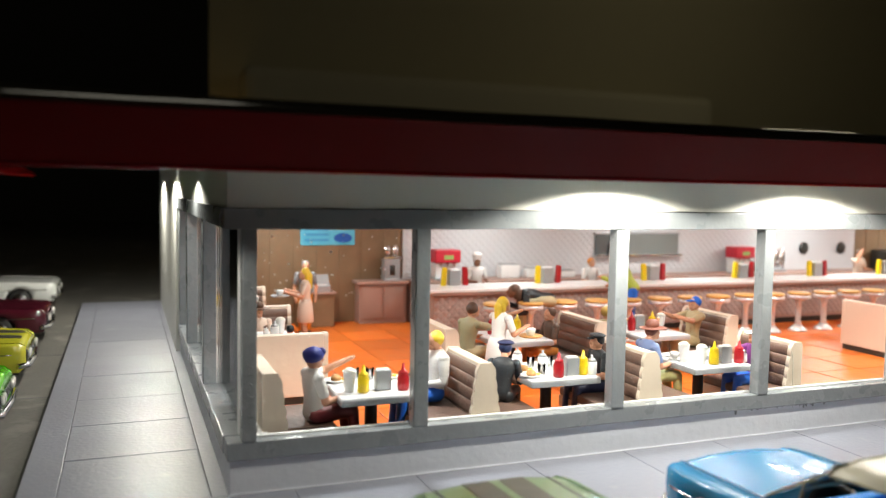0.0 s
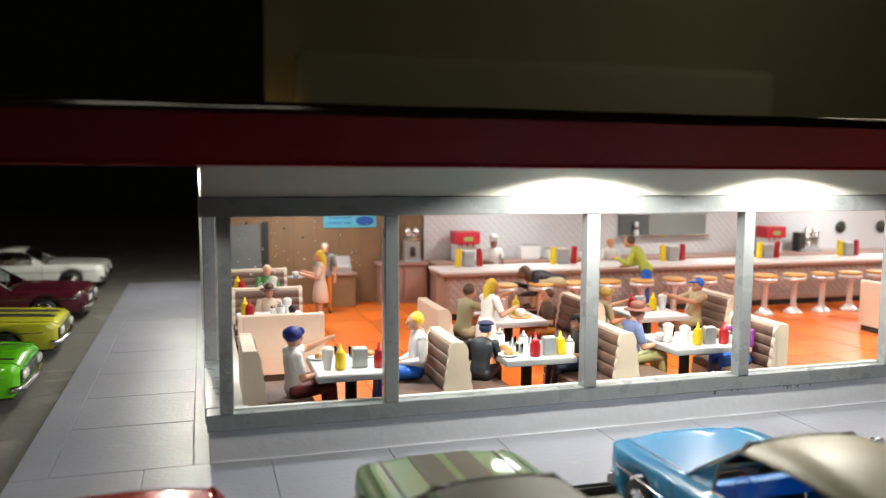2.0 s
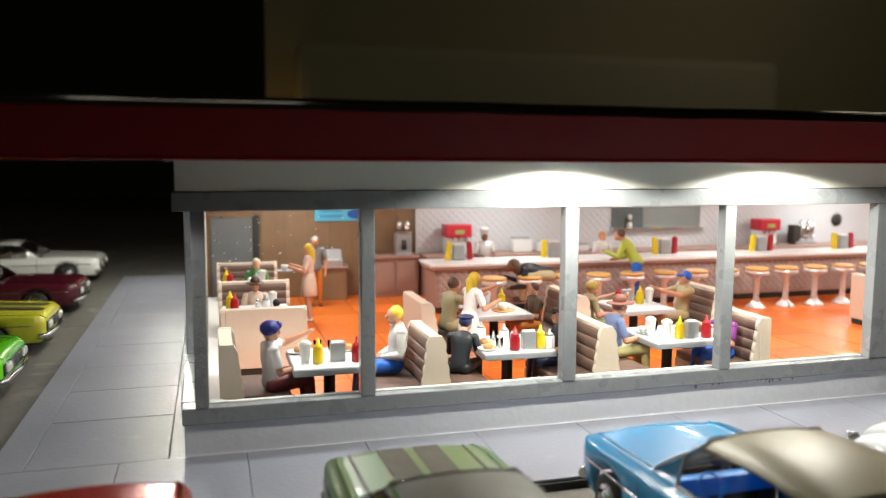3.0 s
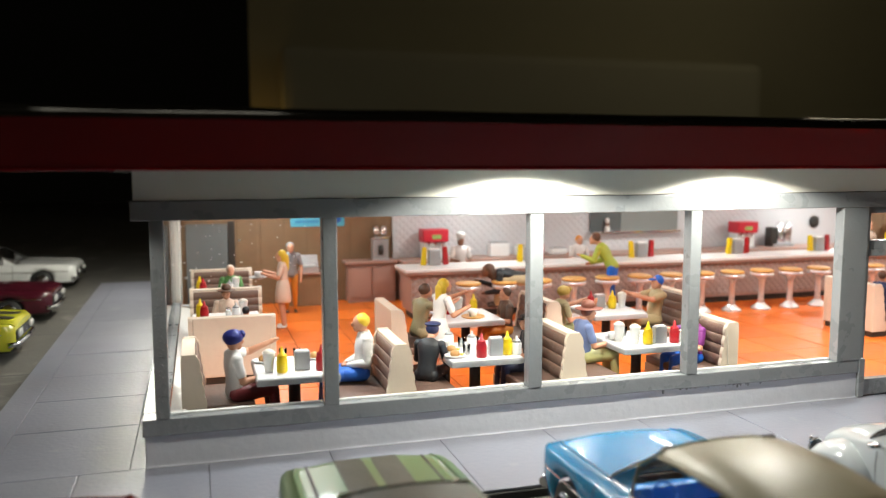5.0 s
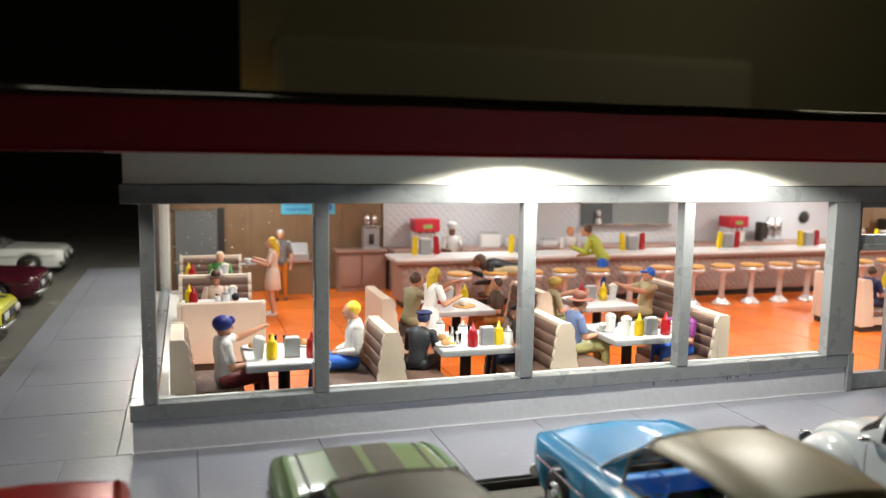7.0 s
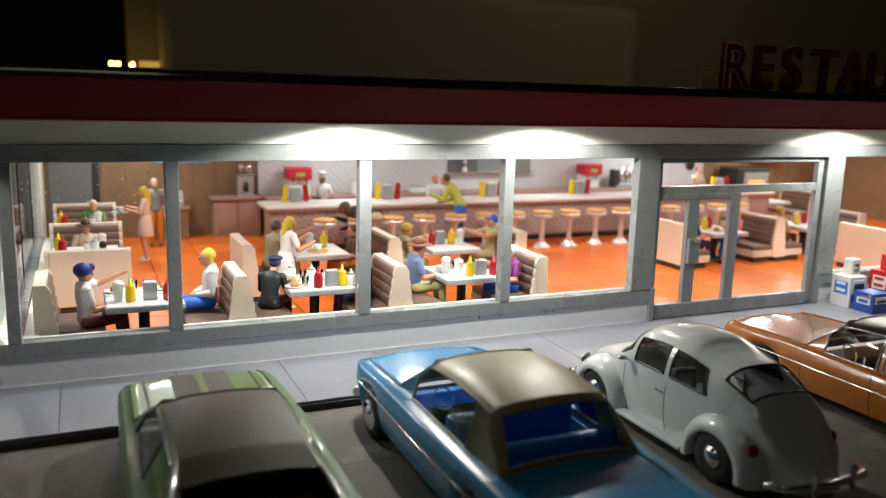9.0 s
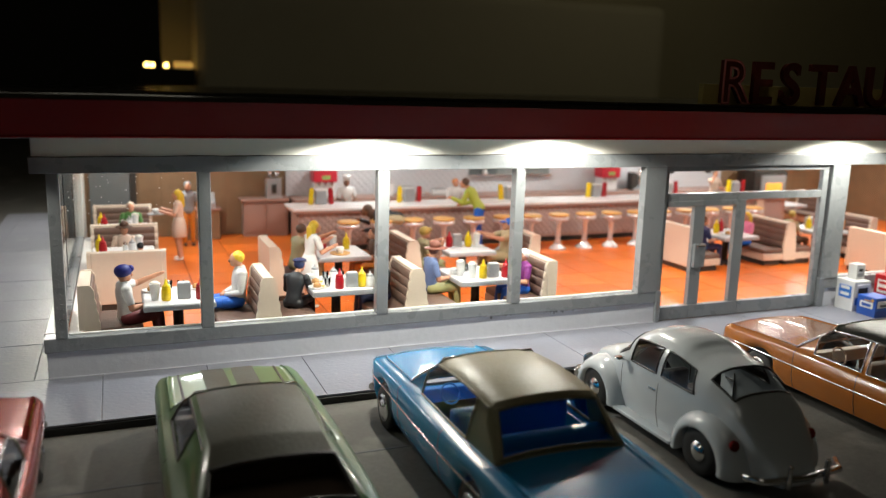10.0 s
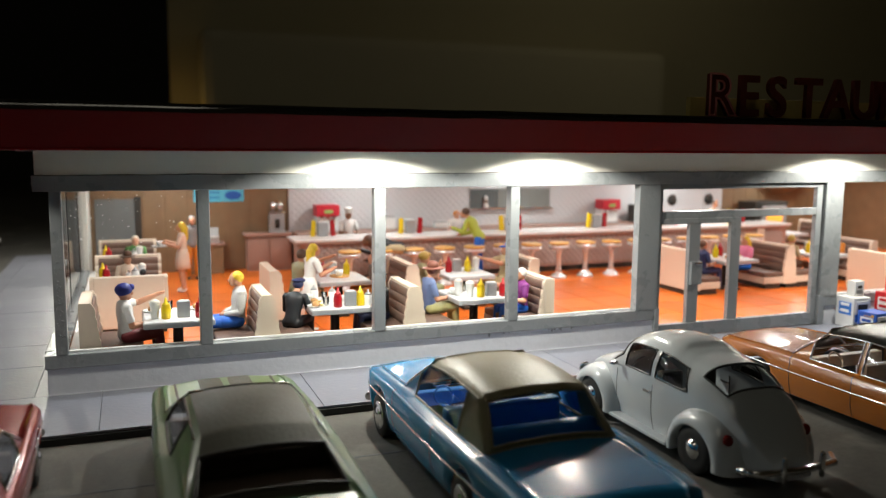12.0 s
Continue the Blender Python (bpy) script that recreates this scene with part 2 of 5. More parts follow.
one("ground", box(B(), -50, -34, ZA - 0.5, 72, 62, ZA), ASPHALT, "dark grey worn asphalt parking lot", "ground", kind="structure")

for i, (x0, y0, x1, y1) in enumerate(((-6.0, 4.53, 30.0, 4.56), (-6.0, 11.40, -1.0, 11.425), (-6.0, 14.1, -1.0, 14.125), (-1.55, -4.0, -1.53, 4.53))):
    one("road_seam_%d" % (i + 1), box(B(), x0, y0, ZA - 0.01, x1, y1, ZA + 0.003), JOINT, "dark seam between asphalt sheets", "road seam", kind="structure")

# sidewalk: curb and core, slabs on top
walkway = thing("pavement", "grey painted concrete sidewalk with scored joints and black curb", "sidewalk", kind="structure")
bm = B()
box(bm, -0.95, 5.80, ZA - 0.02, 30.0, 7.3, -0.022)
box(bm, -0.95, 7.3, ZA - 0.02, 0.9, 19.3, -0.022)
part("joint_bed", bm, JOINT, walkway)
bm = B()
box(bm, -0.97, 5.76, ZA - 0.01, 30.0, 5.80, -0.03, 0.005)
part("front_curb", bm, CURB, walkway, "black painted curb face")
bm = B()
box(bm, -0.99, 5.80, ZA - 0.01, -0.95, 19.3, -0.03, 0.005)
part("side_curb", bm, CURB, walkway, "black painted curb face")


def slab(x0, y0, x1, y1):
    part("slab", box(B(), x0 + 0.003, y0 + 0.003, -0.025, x1 - 0.003, y1 - 0.003, random.uniform(-0.002, 0.001), 0.006), SLAB, walkway)


for i in range(26):
    slab(0.115 + 1.095 * i, 5.78, 0.115 + 1.095 * (i + 1), 7.12)
slab(-0.97, 5.78, 0.115, 7.12)
ys = [7.12, 8.45, 9.60, 10.72, 12.0, 13.3, 14.55, 15.8, 17.05, 18.3, 19.3]
for a, b in zip(ys, ys[1:]):
    slab(-0.66, a, 0.53, b)
slab(-0.97, 7.12, -0.66, 19.3)
slab(0.53, 7.12, 0.72, 19.3)

# front wall: base, sill, posts, header, band
front = thing("wall_front", "pale painted front wall with grey window frames", "wall", kind="structure")


def wobble(bm, amp, sc):
    for v in bm.verts:
        v.co += noise.noise_vector(v.co * sc) * amp
    return bm


def strip(x0, x1, y0, y1, z0, z1, n=40, bev=0.01, amp=0.006):
    """A hand-painted bar along x, slightly uneven."""
    bm = B()
    box(bm, x0, y0, z0, x1, y1, z1, bev)
    cuts = [e for e in bm.edges if abs(e.verts[0].co.x - e.verts[1].co.x) > (x1 - x0) * 0.5]
    bmesh.ops.subdivide_edges(bm, edges=cuts, cuts=n)
    return wobble(bm, amp, 1.7)


part("base_wall", strip(XL, 8.46, YF - 0.005, YF + 0.22, -0.02, 0.292), BASEW, front)
part("base_wall", strip(11.62, XR, YF - 0.005, YF + 0.22, -0.02, 0.292), BASEW, front)
part("sill", strip(XL - 0.02, 8.46, YF - 0.03, YF + 0.20, 0.29, 0.445, 60), GREY, front)
part("sill", strip(11.62, XR, YF - 0.03, YF + 0.20, 0.29, 0.445, 60), GREY, front)
part("header", strip(XL - 0.05, XR, YF - 0.05, YF + 0.16, 2.215, 2.385, 80), GREY, front)
part("upper_band", strip(XL - 0.02, XR, YF - 0.02, YF + 0.22, 2.38, 2.72), BANDW, front)
for x0, x1 in ((0.77, 0.89), (2.27, 2.41), (4.335, 4.48), (6.165, 6.30), (8.14, 8.49), (11.52, 11.87), (13.9, 14.05), (15.9, 16.05), (18.0, 18.15), (20.6, 21.0)):
    bm = box(B(), x0, YF - 0.035, 0.44, x1, YF + 0.10, 2.22, 0.012)
    part("post", wobble(bm, 0.004, 2.3), GREY, front)
bm = box(B(), 8.46, YF - 0.04, 0.0, 8.54, YF + 0.14, 0.46, 0.01)
part("post_foot", bm, GREY, front)
bm = box(B(), 11.50, YF - 0.04, 0.0, 11.62, YF + 0.14, 0.46, 0.01)
part("post_foot", bm, GREY, front)
# lumpy paint edge under the sill
for i in range(42):
    px = 5.6 + 1.6 * random.betavariate(3.6, 1.5)
    h = random.uniform(0.008, 0.022) if random.random() < 0.75 else random.uniform(0.03, 0.055)
    r_ = random.uniform(0.008, 0.020)
    tr = part("paint_lump", lathe(B(), [(r_ * 0.25, -h), (r_ * 0.8, -h * 0.75), (r_, -h * 0.3), (r_ * 0.9, 0.004)], 8), GREY, front)
    tr.location = (px * K, (YF + 0.003) * K, (0.290 + random.uniform(-0.004, 0.006)) * K)

for i, (x0, x1) in enumerate(((0.89, 2.27), (2.41, 4.335), (4.48, 6.165), (6.30, 8.14), (11.87, 13.9), (14.05, 15.9), (16.05, 18.0), (18.15, 20.6))):
    win = thing("window_%d" % (i + 1), "clear plate glass window in grey painted frame", "window", "front windows", "structure")
    pane = part("pane", box(B(), x0 - 0.02, YF + 0.10, 0.43, x1 + 0.02, YF + 0.115, 2.23), GLASSM, win)
    pane.visible_shadow = False
    part("glazing_lip", box(B(), x0, YF + 0.085, 0.44, x1, YF + 0.13, 0.462, 0.005), WHITEP, win)

part("glue_bead", wobble(strip(XL, 8.46, YF - 0.016, YF - 0.002, -0.006, 0.008, 120, 0.003), 0.006, 6), BASEW, front, "uneven pale glue bead")
part("caulk_line", wobble(strip(XL - 0.03, XR, YF - 0.032, YF - 0.018, 2.380, 2.394, 160, 0.003), 0.007, 5), DARK, front, "uneven dark paint edge")
dust = B()
for i in range(46):
    dx, dz = (0.95 + 1.25 * random.random() ** 1.3, 2.16 - 0.55 * random.random() ** 1.2)
    s_ = random.choice((0.004, 0.005, 0.007, 0.010))
    box(dust, dx, YF + 0.096, dz, dx + s_ * random.uniform(1, 2.5), YF + 0.0995, dz + s_ * random.uniform(1, 2))
dusto = part("dust_specks", dust, WHITEP, front, "white dust specks on the glass")
dusto["kind"] = "stuff"

bl = B()
for i in range(90):
    z_, x_ = 0.6 + 1.3 * random.random(), random.uniform(0.79, 0.87)
    r_ = random.choice((0.004, 0.006, 0.008))
    lathe(bl, [(r_, 0.0), (r_ * 0.8, r_ * 0.5), (r_ * 0.3, r_ * 0.8)], 6, at=(0, 0, 0))
    new_v = list(bl.verts)[-18:]
    for v in new_v:
        v.co = Vector((x_ + v.co.x, YF - 0.036 - v.co.z, z_ + v.co.y))
blo = part("paint_blister", bl, GREY, front, "grey blistered paint")
blo["kind"] = "stuff"

# entrance: double glass door with transom
door = thing("door_1", "closed double glass entrance door in grey frame", "door", kind="structure")
def bar(name, x0, z0, x1, z1, y0=YF + 0.02, y1=YF + 0.10, mt=GREY, parent=None):
    return part(name, box(B(), x0, y0, z0, x1, y1, z1, 0.01), mt, parent or door)
bar("frame_side", 8.50, 0.02, 8.57, 2.17)
bar("frame_side", 11.39, 0.02, 11.50, 2.17)
bar("frame_head", 8.50, 2.14, 11.50, 2.215)
bar("transom_bar", 8.57, 1.72, 11.39, 1.83)
bar("threshold_panel", 8.57, 0.01, 9.06, 0.20, YF + 0.0)
bar("threshold_panel", 9.06, 0.01, 9.95, 0.20, YF + 0.0)
bar("threshold_panel", 9.95, 0.01, 11.39, 0.20, YF + 0.0)
bar("door_stile", 9.05, 0.20, 9.24, 1.72)
bar("door_stile", 9.79, 0.20, 9.965, 1.72)
bar("door_rail", 8.57, 1.645, 9.80, 1.725, YF + 0.01)
lv = bar("lock_plate", 9.07, 0.76, 9.26, 1.10, YF - 0.03, YF + 0.03)
part("lever", box(B(), 9.11, YF - 0.06, 1.06, 9.24, YF - 0.03, 1.09, 0.008), CHROME, lv)
for x0, x1, z0, z1 in ((8.57, 9.05, 0.20, 1.645), (9.24, 9.79, 0.20, 1.645), (9.965, 11.39, 0.20, 1.72), (8.57, 11.39, 1.83, 2.14)):
    pane = part("pane", box(B(), x0 - 0.01, YF + 0.055, z0 - 0.01, x1 + 0.01, YF + 0.065, z1 + 0.01), GLASSM, door)
    pane.visible_shadow = False

# left wall with windows, then a solid rear part
left = thing("wall_left", "pale painted side wall with grey window frames", "wall", kind="structure")
part("base_wall", box(B(), XL, YF + 0.23, -0.02, XL + 0.2, 13.4, 0.292, 0.01), BASEW, left)
part("sill", box(B(), XL - 0.03, YF + 0.215, 0.29, XL + 0.2, 13.4, 0.445, 0.01), GREY, left)
part("header", box(B(), XL - 0.05, YF + 0.17, 2.215, XL + 0.16, 13.4, 2.385, 0.01), GREY, left)
part("upper_band", box(B(), XL - 0.02, YF + 0.23, 2.38, XL + 0.2, 13.4, 2.98, 0.01), BANDW, left)
part("solid_wall", box(B(), XL - 0.06, 13.4, -0.02, XL + 0.2, 19.2, 2.98, 0.01), BANDW, left)
for y0 in (9.25, 11.65, 13.2):
    part("post", box(B(), XL - 0.02, y0, 0.44, XL + 0.12, y0 + 0.18, 2.22, 0.012), GREY, left)
for i, (y0, y1) in enumerate(((7.30, 9.25), (9.43, 11.65), (11.83, 13.2))):
    win = thing("window_%d" % (i + 9), "clear side window in grey painted frame", "window", "side windows", "structure")
    pane = part("pane", box(B(), XL + 0.12, y0 - 0.01, 0.43, XL + 0.132, y1 + 0.01, 2.23), GLASSM, win)
    pane.visible_shadow = False

part("pane_edge", box(B(), XL + 0.135, YF + 0.16, 0.44, XL + 0.165, YF + 0.22, 2.21, 0.004), mat("acrylic_edge", (0.62, 0.52, 0.62), 0.3), left)
part("inner_ledge", box(B(), XL + 0.21, YF + 0.24, 0.36, XL + 0.36, 13.3, 0.43, 0.01), WHITEP, left)
part("corner_strip", box(B(), XL + 0.10, YF + 0.22, 0.44, XL + 0.13, YF + 0.27, 2.21, 0.004), WHITEP, left)

# floor, ceiling, other walls
floor = thing("floor", "glossy orange floor tiles", "floor", kind="structure")
part("grout_bed", box(B(), XL + 0.2, YF + 0.2, -0.05, XR, YB + 0.2, FL - 0.006), GROUT, floor)
one("ceiling", box(B(), XL + 0.2, YF + 0.2, CE, XR, 19.2, CE + 0.08), CEIL, "plain white ceiling", "ceiling", kind="structure")
back = thing("wall_back", "brown panelled back wall with quilted white panel", "wall", kind="structure")
part("panelled_wall", box(B(), XL + 0.2, YB, 0, XR, YB + 0.2, CE), WOODW, back)
for gx in np.arange(1.0, 4.5, 0.42):
    part("batten", box(B(), gx, YB - 0.012, FL, gx + 0.36, YB, CE, 0.004), WOODW, back)
for gx in np.arange(16.0, 19.5, 0.42):
    part("batten", box(B(), gx, YB - 0.012, FL, gx + 0.36, YB, CE, 0.004), WOODW, back)
one("wall_right", box(B(), XR, YF, 0, XR + 0.2, 19.2, 2.72), WOODW, "brown panelled end wall", "wall", kind="structure")
one("wall_rear", box(B(), XL, 19.2, 0, XR, 19.4, 2.72), BANDW, "pale painted rear wall", "wall", kind="structure")


def quilt(x0, x1, z0, z1, y, p, d):
    """Raised diamonds on a wall face that looks along -y."""
    vs, fs = [], []
    nx, nz = int((x1 - x0) / p), int((z1 - z0) / (p * 0.5)) - 1
    for j in range(nz):
        for i in range(nx):
            cx = x0 + (i + 0.5 + 0.5 * (j % 2)) * p
            cz = z0 + (j + 1) * p * 0.5
            if cx + p / 2 > x1:
                continue
            k = len(vs)
            h = p * 0.485
            vs += [(cx - h, y, cz), (cx, y, cz - h), (cx + h, y, cz), (cx, y, cz + h)]
            q = h * 0.25
            vs += [(cx - q, y - d, cz), (cx, y - d, cz - q), (cx + q, y - d, cz), (cx, y - d, cz + q)]
            fs += [(k + 4, k + 5, k + 6, k + 7)] + [(k + a, k + (a + 1) % 4, k + 4 + (a + 1) % 4, k + 4 + a) for a in range(4)]
    me = bpy.data.meshes.new("quilt")
    me.from_pydata([(a * K, b * K, c * K) for a, b, c in vs], [], fs)
    me.update()
    return me


part("steel_sheet", box(B(), 4.72, YB - 0.06, 0.85, 16.0, YB - 0.01, CE, 0.01), STEEL, back)
qm = quilt(4.74, 13.0, 0.92, CE, YB - 0.06, 0.15, 0.008)
qm.materials.append(STEEL)
qo = tagged(new("diamond_quilting", qm), kind="stuff")
qo.parent = back

# Unseen discs, added so each assumed ceiling lamp has a source.
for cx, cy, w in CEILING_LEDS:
    cl = thing("ceiling_light", "round flat white ceiling light, unseen, added as the lamp's source", "ceiling light", "ceiling lights", at=(cx, cy, 2.52))
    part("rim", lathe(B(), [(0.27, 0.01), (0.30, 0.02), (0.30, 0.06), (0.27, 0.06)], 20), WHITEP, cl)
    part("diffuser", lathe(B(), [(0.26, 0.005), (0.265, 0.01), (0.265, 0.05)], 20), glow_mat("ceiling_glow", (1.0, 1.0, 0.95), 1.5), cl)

# roof: soffit slab, slanted red fascia, black edge
roof = thing("roof", "flat black roof with deep slanted red fascia and pale soffit", "roof", kind="structure")
RX0, RX1 = -1.9, 24.0
part("soffit", box(B(), XL - 0.05, 5.88, 2.70, RX1, 7.3, 2.76), BANDW, roof)
part("fascia", prism(B(), [(5.83, 2.672), (5.38, 3.02), (5.46, 3.02), (5.90, 2.70)], "x", RX0, RX1), RED, roof)
part("soffit_edge", box(B(), XL - 0.05, 5.905, 2.655, RX1, 5.95, 2.70, 0.004), BANDW, roof)
# Brighter red than the fascia: the lower edge's glow is put into its colour.
part("fascia_lip", box(B(), RX0, 5.815, 2.662, RX1, 5.90, 2.682, 0.006), mat("red_lip_glow", (0.6, 0.012, 0.02), 0.18, coat=0.3), roof)
part("side_fascia", prism(B(), [(RX0, 2.672), (RX0 - 0.45, 3.02), (RX0 - 0.36, 3.02), (RX0 + 0.08, 2.70)], "y", 5.38, 19.4), RED, roof)
part("under_side", box(B(), RX0 + 0.08, 7.3, 2.98, RX1, 19.3, 3.0), BLACK, roof)
part("roof_deck", box(B(), RX0 - 0.47, 5.36, 3.02, RX1, 19.4, 3.08, 0.02), ROOFM, roof)
bead = B()
bead_rows = []
for k in range(181):
    bx = RX0 - 0.47 + (RX1 - RX0 + 0.47) * k / 180.0
    o = noise.noise_vector(Vector((bx * 1.3, 0, 0))) * 0.007
    bead_rows.append([bead.verts.new((bx, y_ + o.y, z_ + o.z)) for y_, z_ in ((5.348, 3.01), (5.345, 3.028), (5.352, 3.046), (5.376, 3.085), (5.390, 3.094), (5.43, 3.094), (5.44, 3.05))])
for p, q in zip(bead_rows, bead_rows[1:]):
    for k in range(6):
        bead.faces.new((p[k], q[k], q[k + 1], p[k + 1])).smooth = True
bmesh.ops.recalc_face_normals(bead, faces=bead.faces)
part("edge_bead", bead, mat("black_gloss_bead", (0.012, 0.010, 0.010), 0.10, vary=0.03, spec=1.0, coat=1.0), roof)
for sx in SOFFIT_X:
    led = one("soffit_light", lathe(B(), [(0.035, 0), (0.035, 0.02), (0.02, 0.03)], 12), glow_mat("led_glow", (1.0, 0.95, 0.75), 30.0), "small round warm white soffit LED", "light", "soffit lights", at=(sx, 6.42, 2.672))

# ---- booths ----


def scallop(z0, z1, n, base, amp):
    """Edge points (offset, z) of a row of padded rolls."""
    pts = []
    for i in range(n):
        for k in range(5):
            u = (i + k / 5.0) / n
            pts.append((base + amp * math.sin(math.pi * k / 5.0), z0 + (z1 - z0) * u))
    return pts


def bench(label, depth, double, h=0.98):
    """Padded booth bench, back at x=0, seat towards +x (and -x when double); its width runs along +y."""
    b = thing("booth_bench", label, "booth bench", "booth benches")
    top = h - FL
    sides = (1, -1) if double else (1,)
    w0 = 0.075

    def out(z):
        return w0 + 0.07 * max(0.0, (top - z) / (top - 0.3))
    edge = [(out(z) + o, z) for o, z in scallop(0.30, top - 0.03, 4, 0.0, 0.013)]
    other = [(-x_, z) for x_, z in edge] if double else [(-w0, 0.30), (-w0, top - 0.03)]
    poly = [(other[0][0], 0.085), (out(0.3) + 0.02, 0.085)] + edge + [(w0 - 0.02, top), (-w0 + 0.015, top)] + other[::-1]
    for y in (0, depth - 0.05):
        part("end_panel", prism(B(), poly, "y", y, y + 0.05), CREAM, b)
    part("back_core", box(B(), -w0 + 0.01 if double else -w0, 0.05, 0.085, w0 - 0.02, depth - 0.05, top - 0.004, 0.012), CREAM, b)
    part("base_plinth", box(B(), -w0 + 0.02, 0.03, 0.0, w0 + 0.1, depth - 0.03, 0.085), DARK, b)
    for s in sides:
        n = 4
        for i in range(n):
            zc = 0.32 + (top - 0.05 - 0.32) * (i + 0.5) / n
            r = (top - 0.05 - 0.32) / n / 2 + 0.004
            bm = B()
            xo = out(zc) - 0.022
            tube(bm, (s * xo, 0.07, zc), (s * xo, depth - 0.07, zc), r * 1.10, n=12)
            bmesh.ops.scale(bm, vec=(0.36, 1, 1), verts=bm.verts, space=Matrix.Translation((-s * xo, 0, 0)))
            part("padded_roll", bm, BROWN, b)
        xa, xb = sorted((s * (w0 + 0.03), s * 0.60))
        part("seat_pad", box(B(), xa, 0.02, 0.22, xb, depth - 0.02, 0.31, 0.03), BROWN, b)
        part("seat_box", box(B(), xa, 0.01, 0.10, xb, depth - 0.01, 0.22, 0.01), CREAM, b)
        xa, xb = sorted((s * (w0 + 0.11), s * 0.54))
        part("plinth", box(B(), xa, 0.04, 0.0, xb, depth - 0.04, 0.10), DARK, b)
    return b


WIN_D = bench("brown padded double booth bench with cream end panels", 0.86, True, 0.94)
WIN_D.matrix_basis = pose(3.06 * K, 7.27 * K, FL * K)
put(WIN_D, 4.93, 7.27, FL)
WIN_S = bench("brown padded single booth bench with cream end panels", 0.86, False, 0.94)
WIN_S.matrix_basis = pose(1.06 * K, 7.40 * K, FL * K)
put(WIN_S, 6.87, 8.13, FL, 180)
MID_D = bench("brown padded double booth bench with cream end panels", 1.0, True, 0.92)
MID_D.matrix_basis = pose(5.57 * K, 9.2 * K, FL * K)
MID_S = bench("brown padded single booth bench with plain cream back", 1.0, False, 0.92)
MID_S.matrix_basis = pose(3.48 * K, 9.2 * K, FL * K)
put(MID_S, 7.66, 10.2, FL, 180)
# along the left wall, seats facing along the wall
put(MID_S, 2.03, 9.42, FL, 90)
put(MID_D, 2.03, 11.66, FL, 90)
put(MID_D, 2.03, 13.86, FL, 90)
# right of the entrance
put(MID_S, 10.80, 9.2, FL)
put(MID_D, 13.08, 9.3, FL)
put(MID_S, 15.3, 10.4, FL, 180)
put(MID_S, 13.9, 7.7, FL)
put(MID_D, 15.2, 12.4, FL)
put(MID_D, 17.6, 12.6, FL)


def table(w, d, h=0.69):
    t = thing("diner_table", "white laminate diner table with grey metal edge on a black pedestal", "table", "diner tables")
    z = h - FL
    part("tabletop", box(B(), -w / 2 + 0.012, -d / 2 + 0.012, z - 0.03, w / 2 - 0.012, d / 2 - 0.012, z, 0.012), TABLE, t)
    bm = B()
    box(bm, -w / 2, -d / 2, z - 0.075, w / 2, d / 2, z - 0.008, 0.02)
    part("metal_edge", bm, EDGE, t)
    part("pedestal", cyl(B(), 0, 0, 0.04, z - 0.07, 0.06), DARK, t)
    part("foot", box(B(), -0.09, -d * 0.36, 0, 0.09, d * 0.36, 0.05, 0.015), DARK, t)
    return t


T1 = table(0.80, 0.88)
T1.matrix_basis = pose(2.06 * K, 7.72 * K, FL * K)
TABLES = [(2.06, 7.72), (4.02, 7.85), (6.0, 7.86), (4.56, 9.8), (6.58, 9.68), (1.5, 10.55), (1.5, 12.75), (11.95, 9.75), (14.2, 9.8), (16.4, 13.0), (14.9, 8.2)]
for tx, ty in TABLES[1:]:
    put(T1, tx, ty, FL, 90 if tx == 1.5 else 0)

th = one("loose_thread", sweep(B(), [(6.735 + 0.02 * math.sin(k * 0.7) + 0.012 * k, 7.245, 0.90 - 0.058 * k + 0.02 * math.sin(k * 0.5)) for k in range(9)], 0.004, 5), PAPER, "thin pale loose thread hanging down the bench", "thread")

# ---- counter with stools ----
CY = 12.35
counter = thing("lunch_counter", "long lunch counter with white top and quilted pinkish steel front", "counter")
part("body", box(B(), 4.5, CY + 0.12, FL + 0.12, 16.0, CY + 0.75, 0.90), PINKW, counter)
part("kick_plinth", box(B(), 4.55, CY + 0.2, FL, 16.0, CY + 0.7, FL + 0.13), DARK, counter)
part("countertop", box(B(), 4.38, CY, 0.92, 16.05, CY + 0.82, 0.97, 0.018), CTOP, counter)
part("top_edge", box(B(), 4.40, CY + 0.02, 0.875, 16.03, CY + 0.8, 0.922, 0.01), PINKW, counter)
qm = quilt(4.5, 16.0, FL + 0.14, 0.88, CY + 0.118, 0.13, 0.012)
qm.materials.append(mat("quilted_pink_steel", (0.40, 0.31, 0.28), 0.35, vary=0.1))
qo = tagged(new("diamond_quilting", qm), kind="stuff")
qo.parent = counter

backbar = thing("back_counter", "pinkish wooden back counter behind the lunch counter", "cabinet")
part("body", box(B(), 4.78, 14.1, FL, 16.0, 14.7, 0.84), PINKW, backbar)
part("worktop", box(B(), 4.76, 14.04, 0.84, 16.0, 14.72, 0.90, 0.012), PINKW, backbar)
cab = thing("side_cabinet", "pinkish wooden side cabinet with panelled doors", "cabinet")
part("body", box(B(), 3.80, 14.42, FL, 4.70, 14.72, 0.84, 0.01), PINKW, cab)
part("worktop", box(B(), 3.74, 14.35, 0.84, 4.72, 14.74, 0.90, 0.015), PINKW, cab)
for k in range(2):
    d = part("cabinet_door", box(B(), 3.84 + 0.43 * k, 14.395, FL + 0.1, 4.22 + 0.43 * k, 14.42, 0.80, 0.008), PINKW, cab)
    part("door_panel", box(B(), 3.89 + 0.43 * k, 14.387, FL + 0.16, 4.17 + 0.43 * k, 14.397, 0.74, 0.005), PINKW, d)


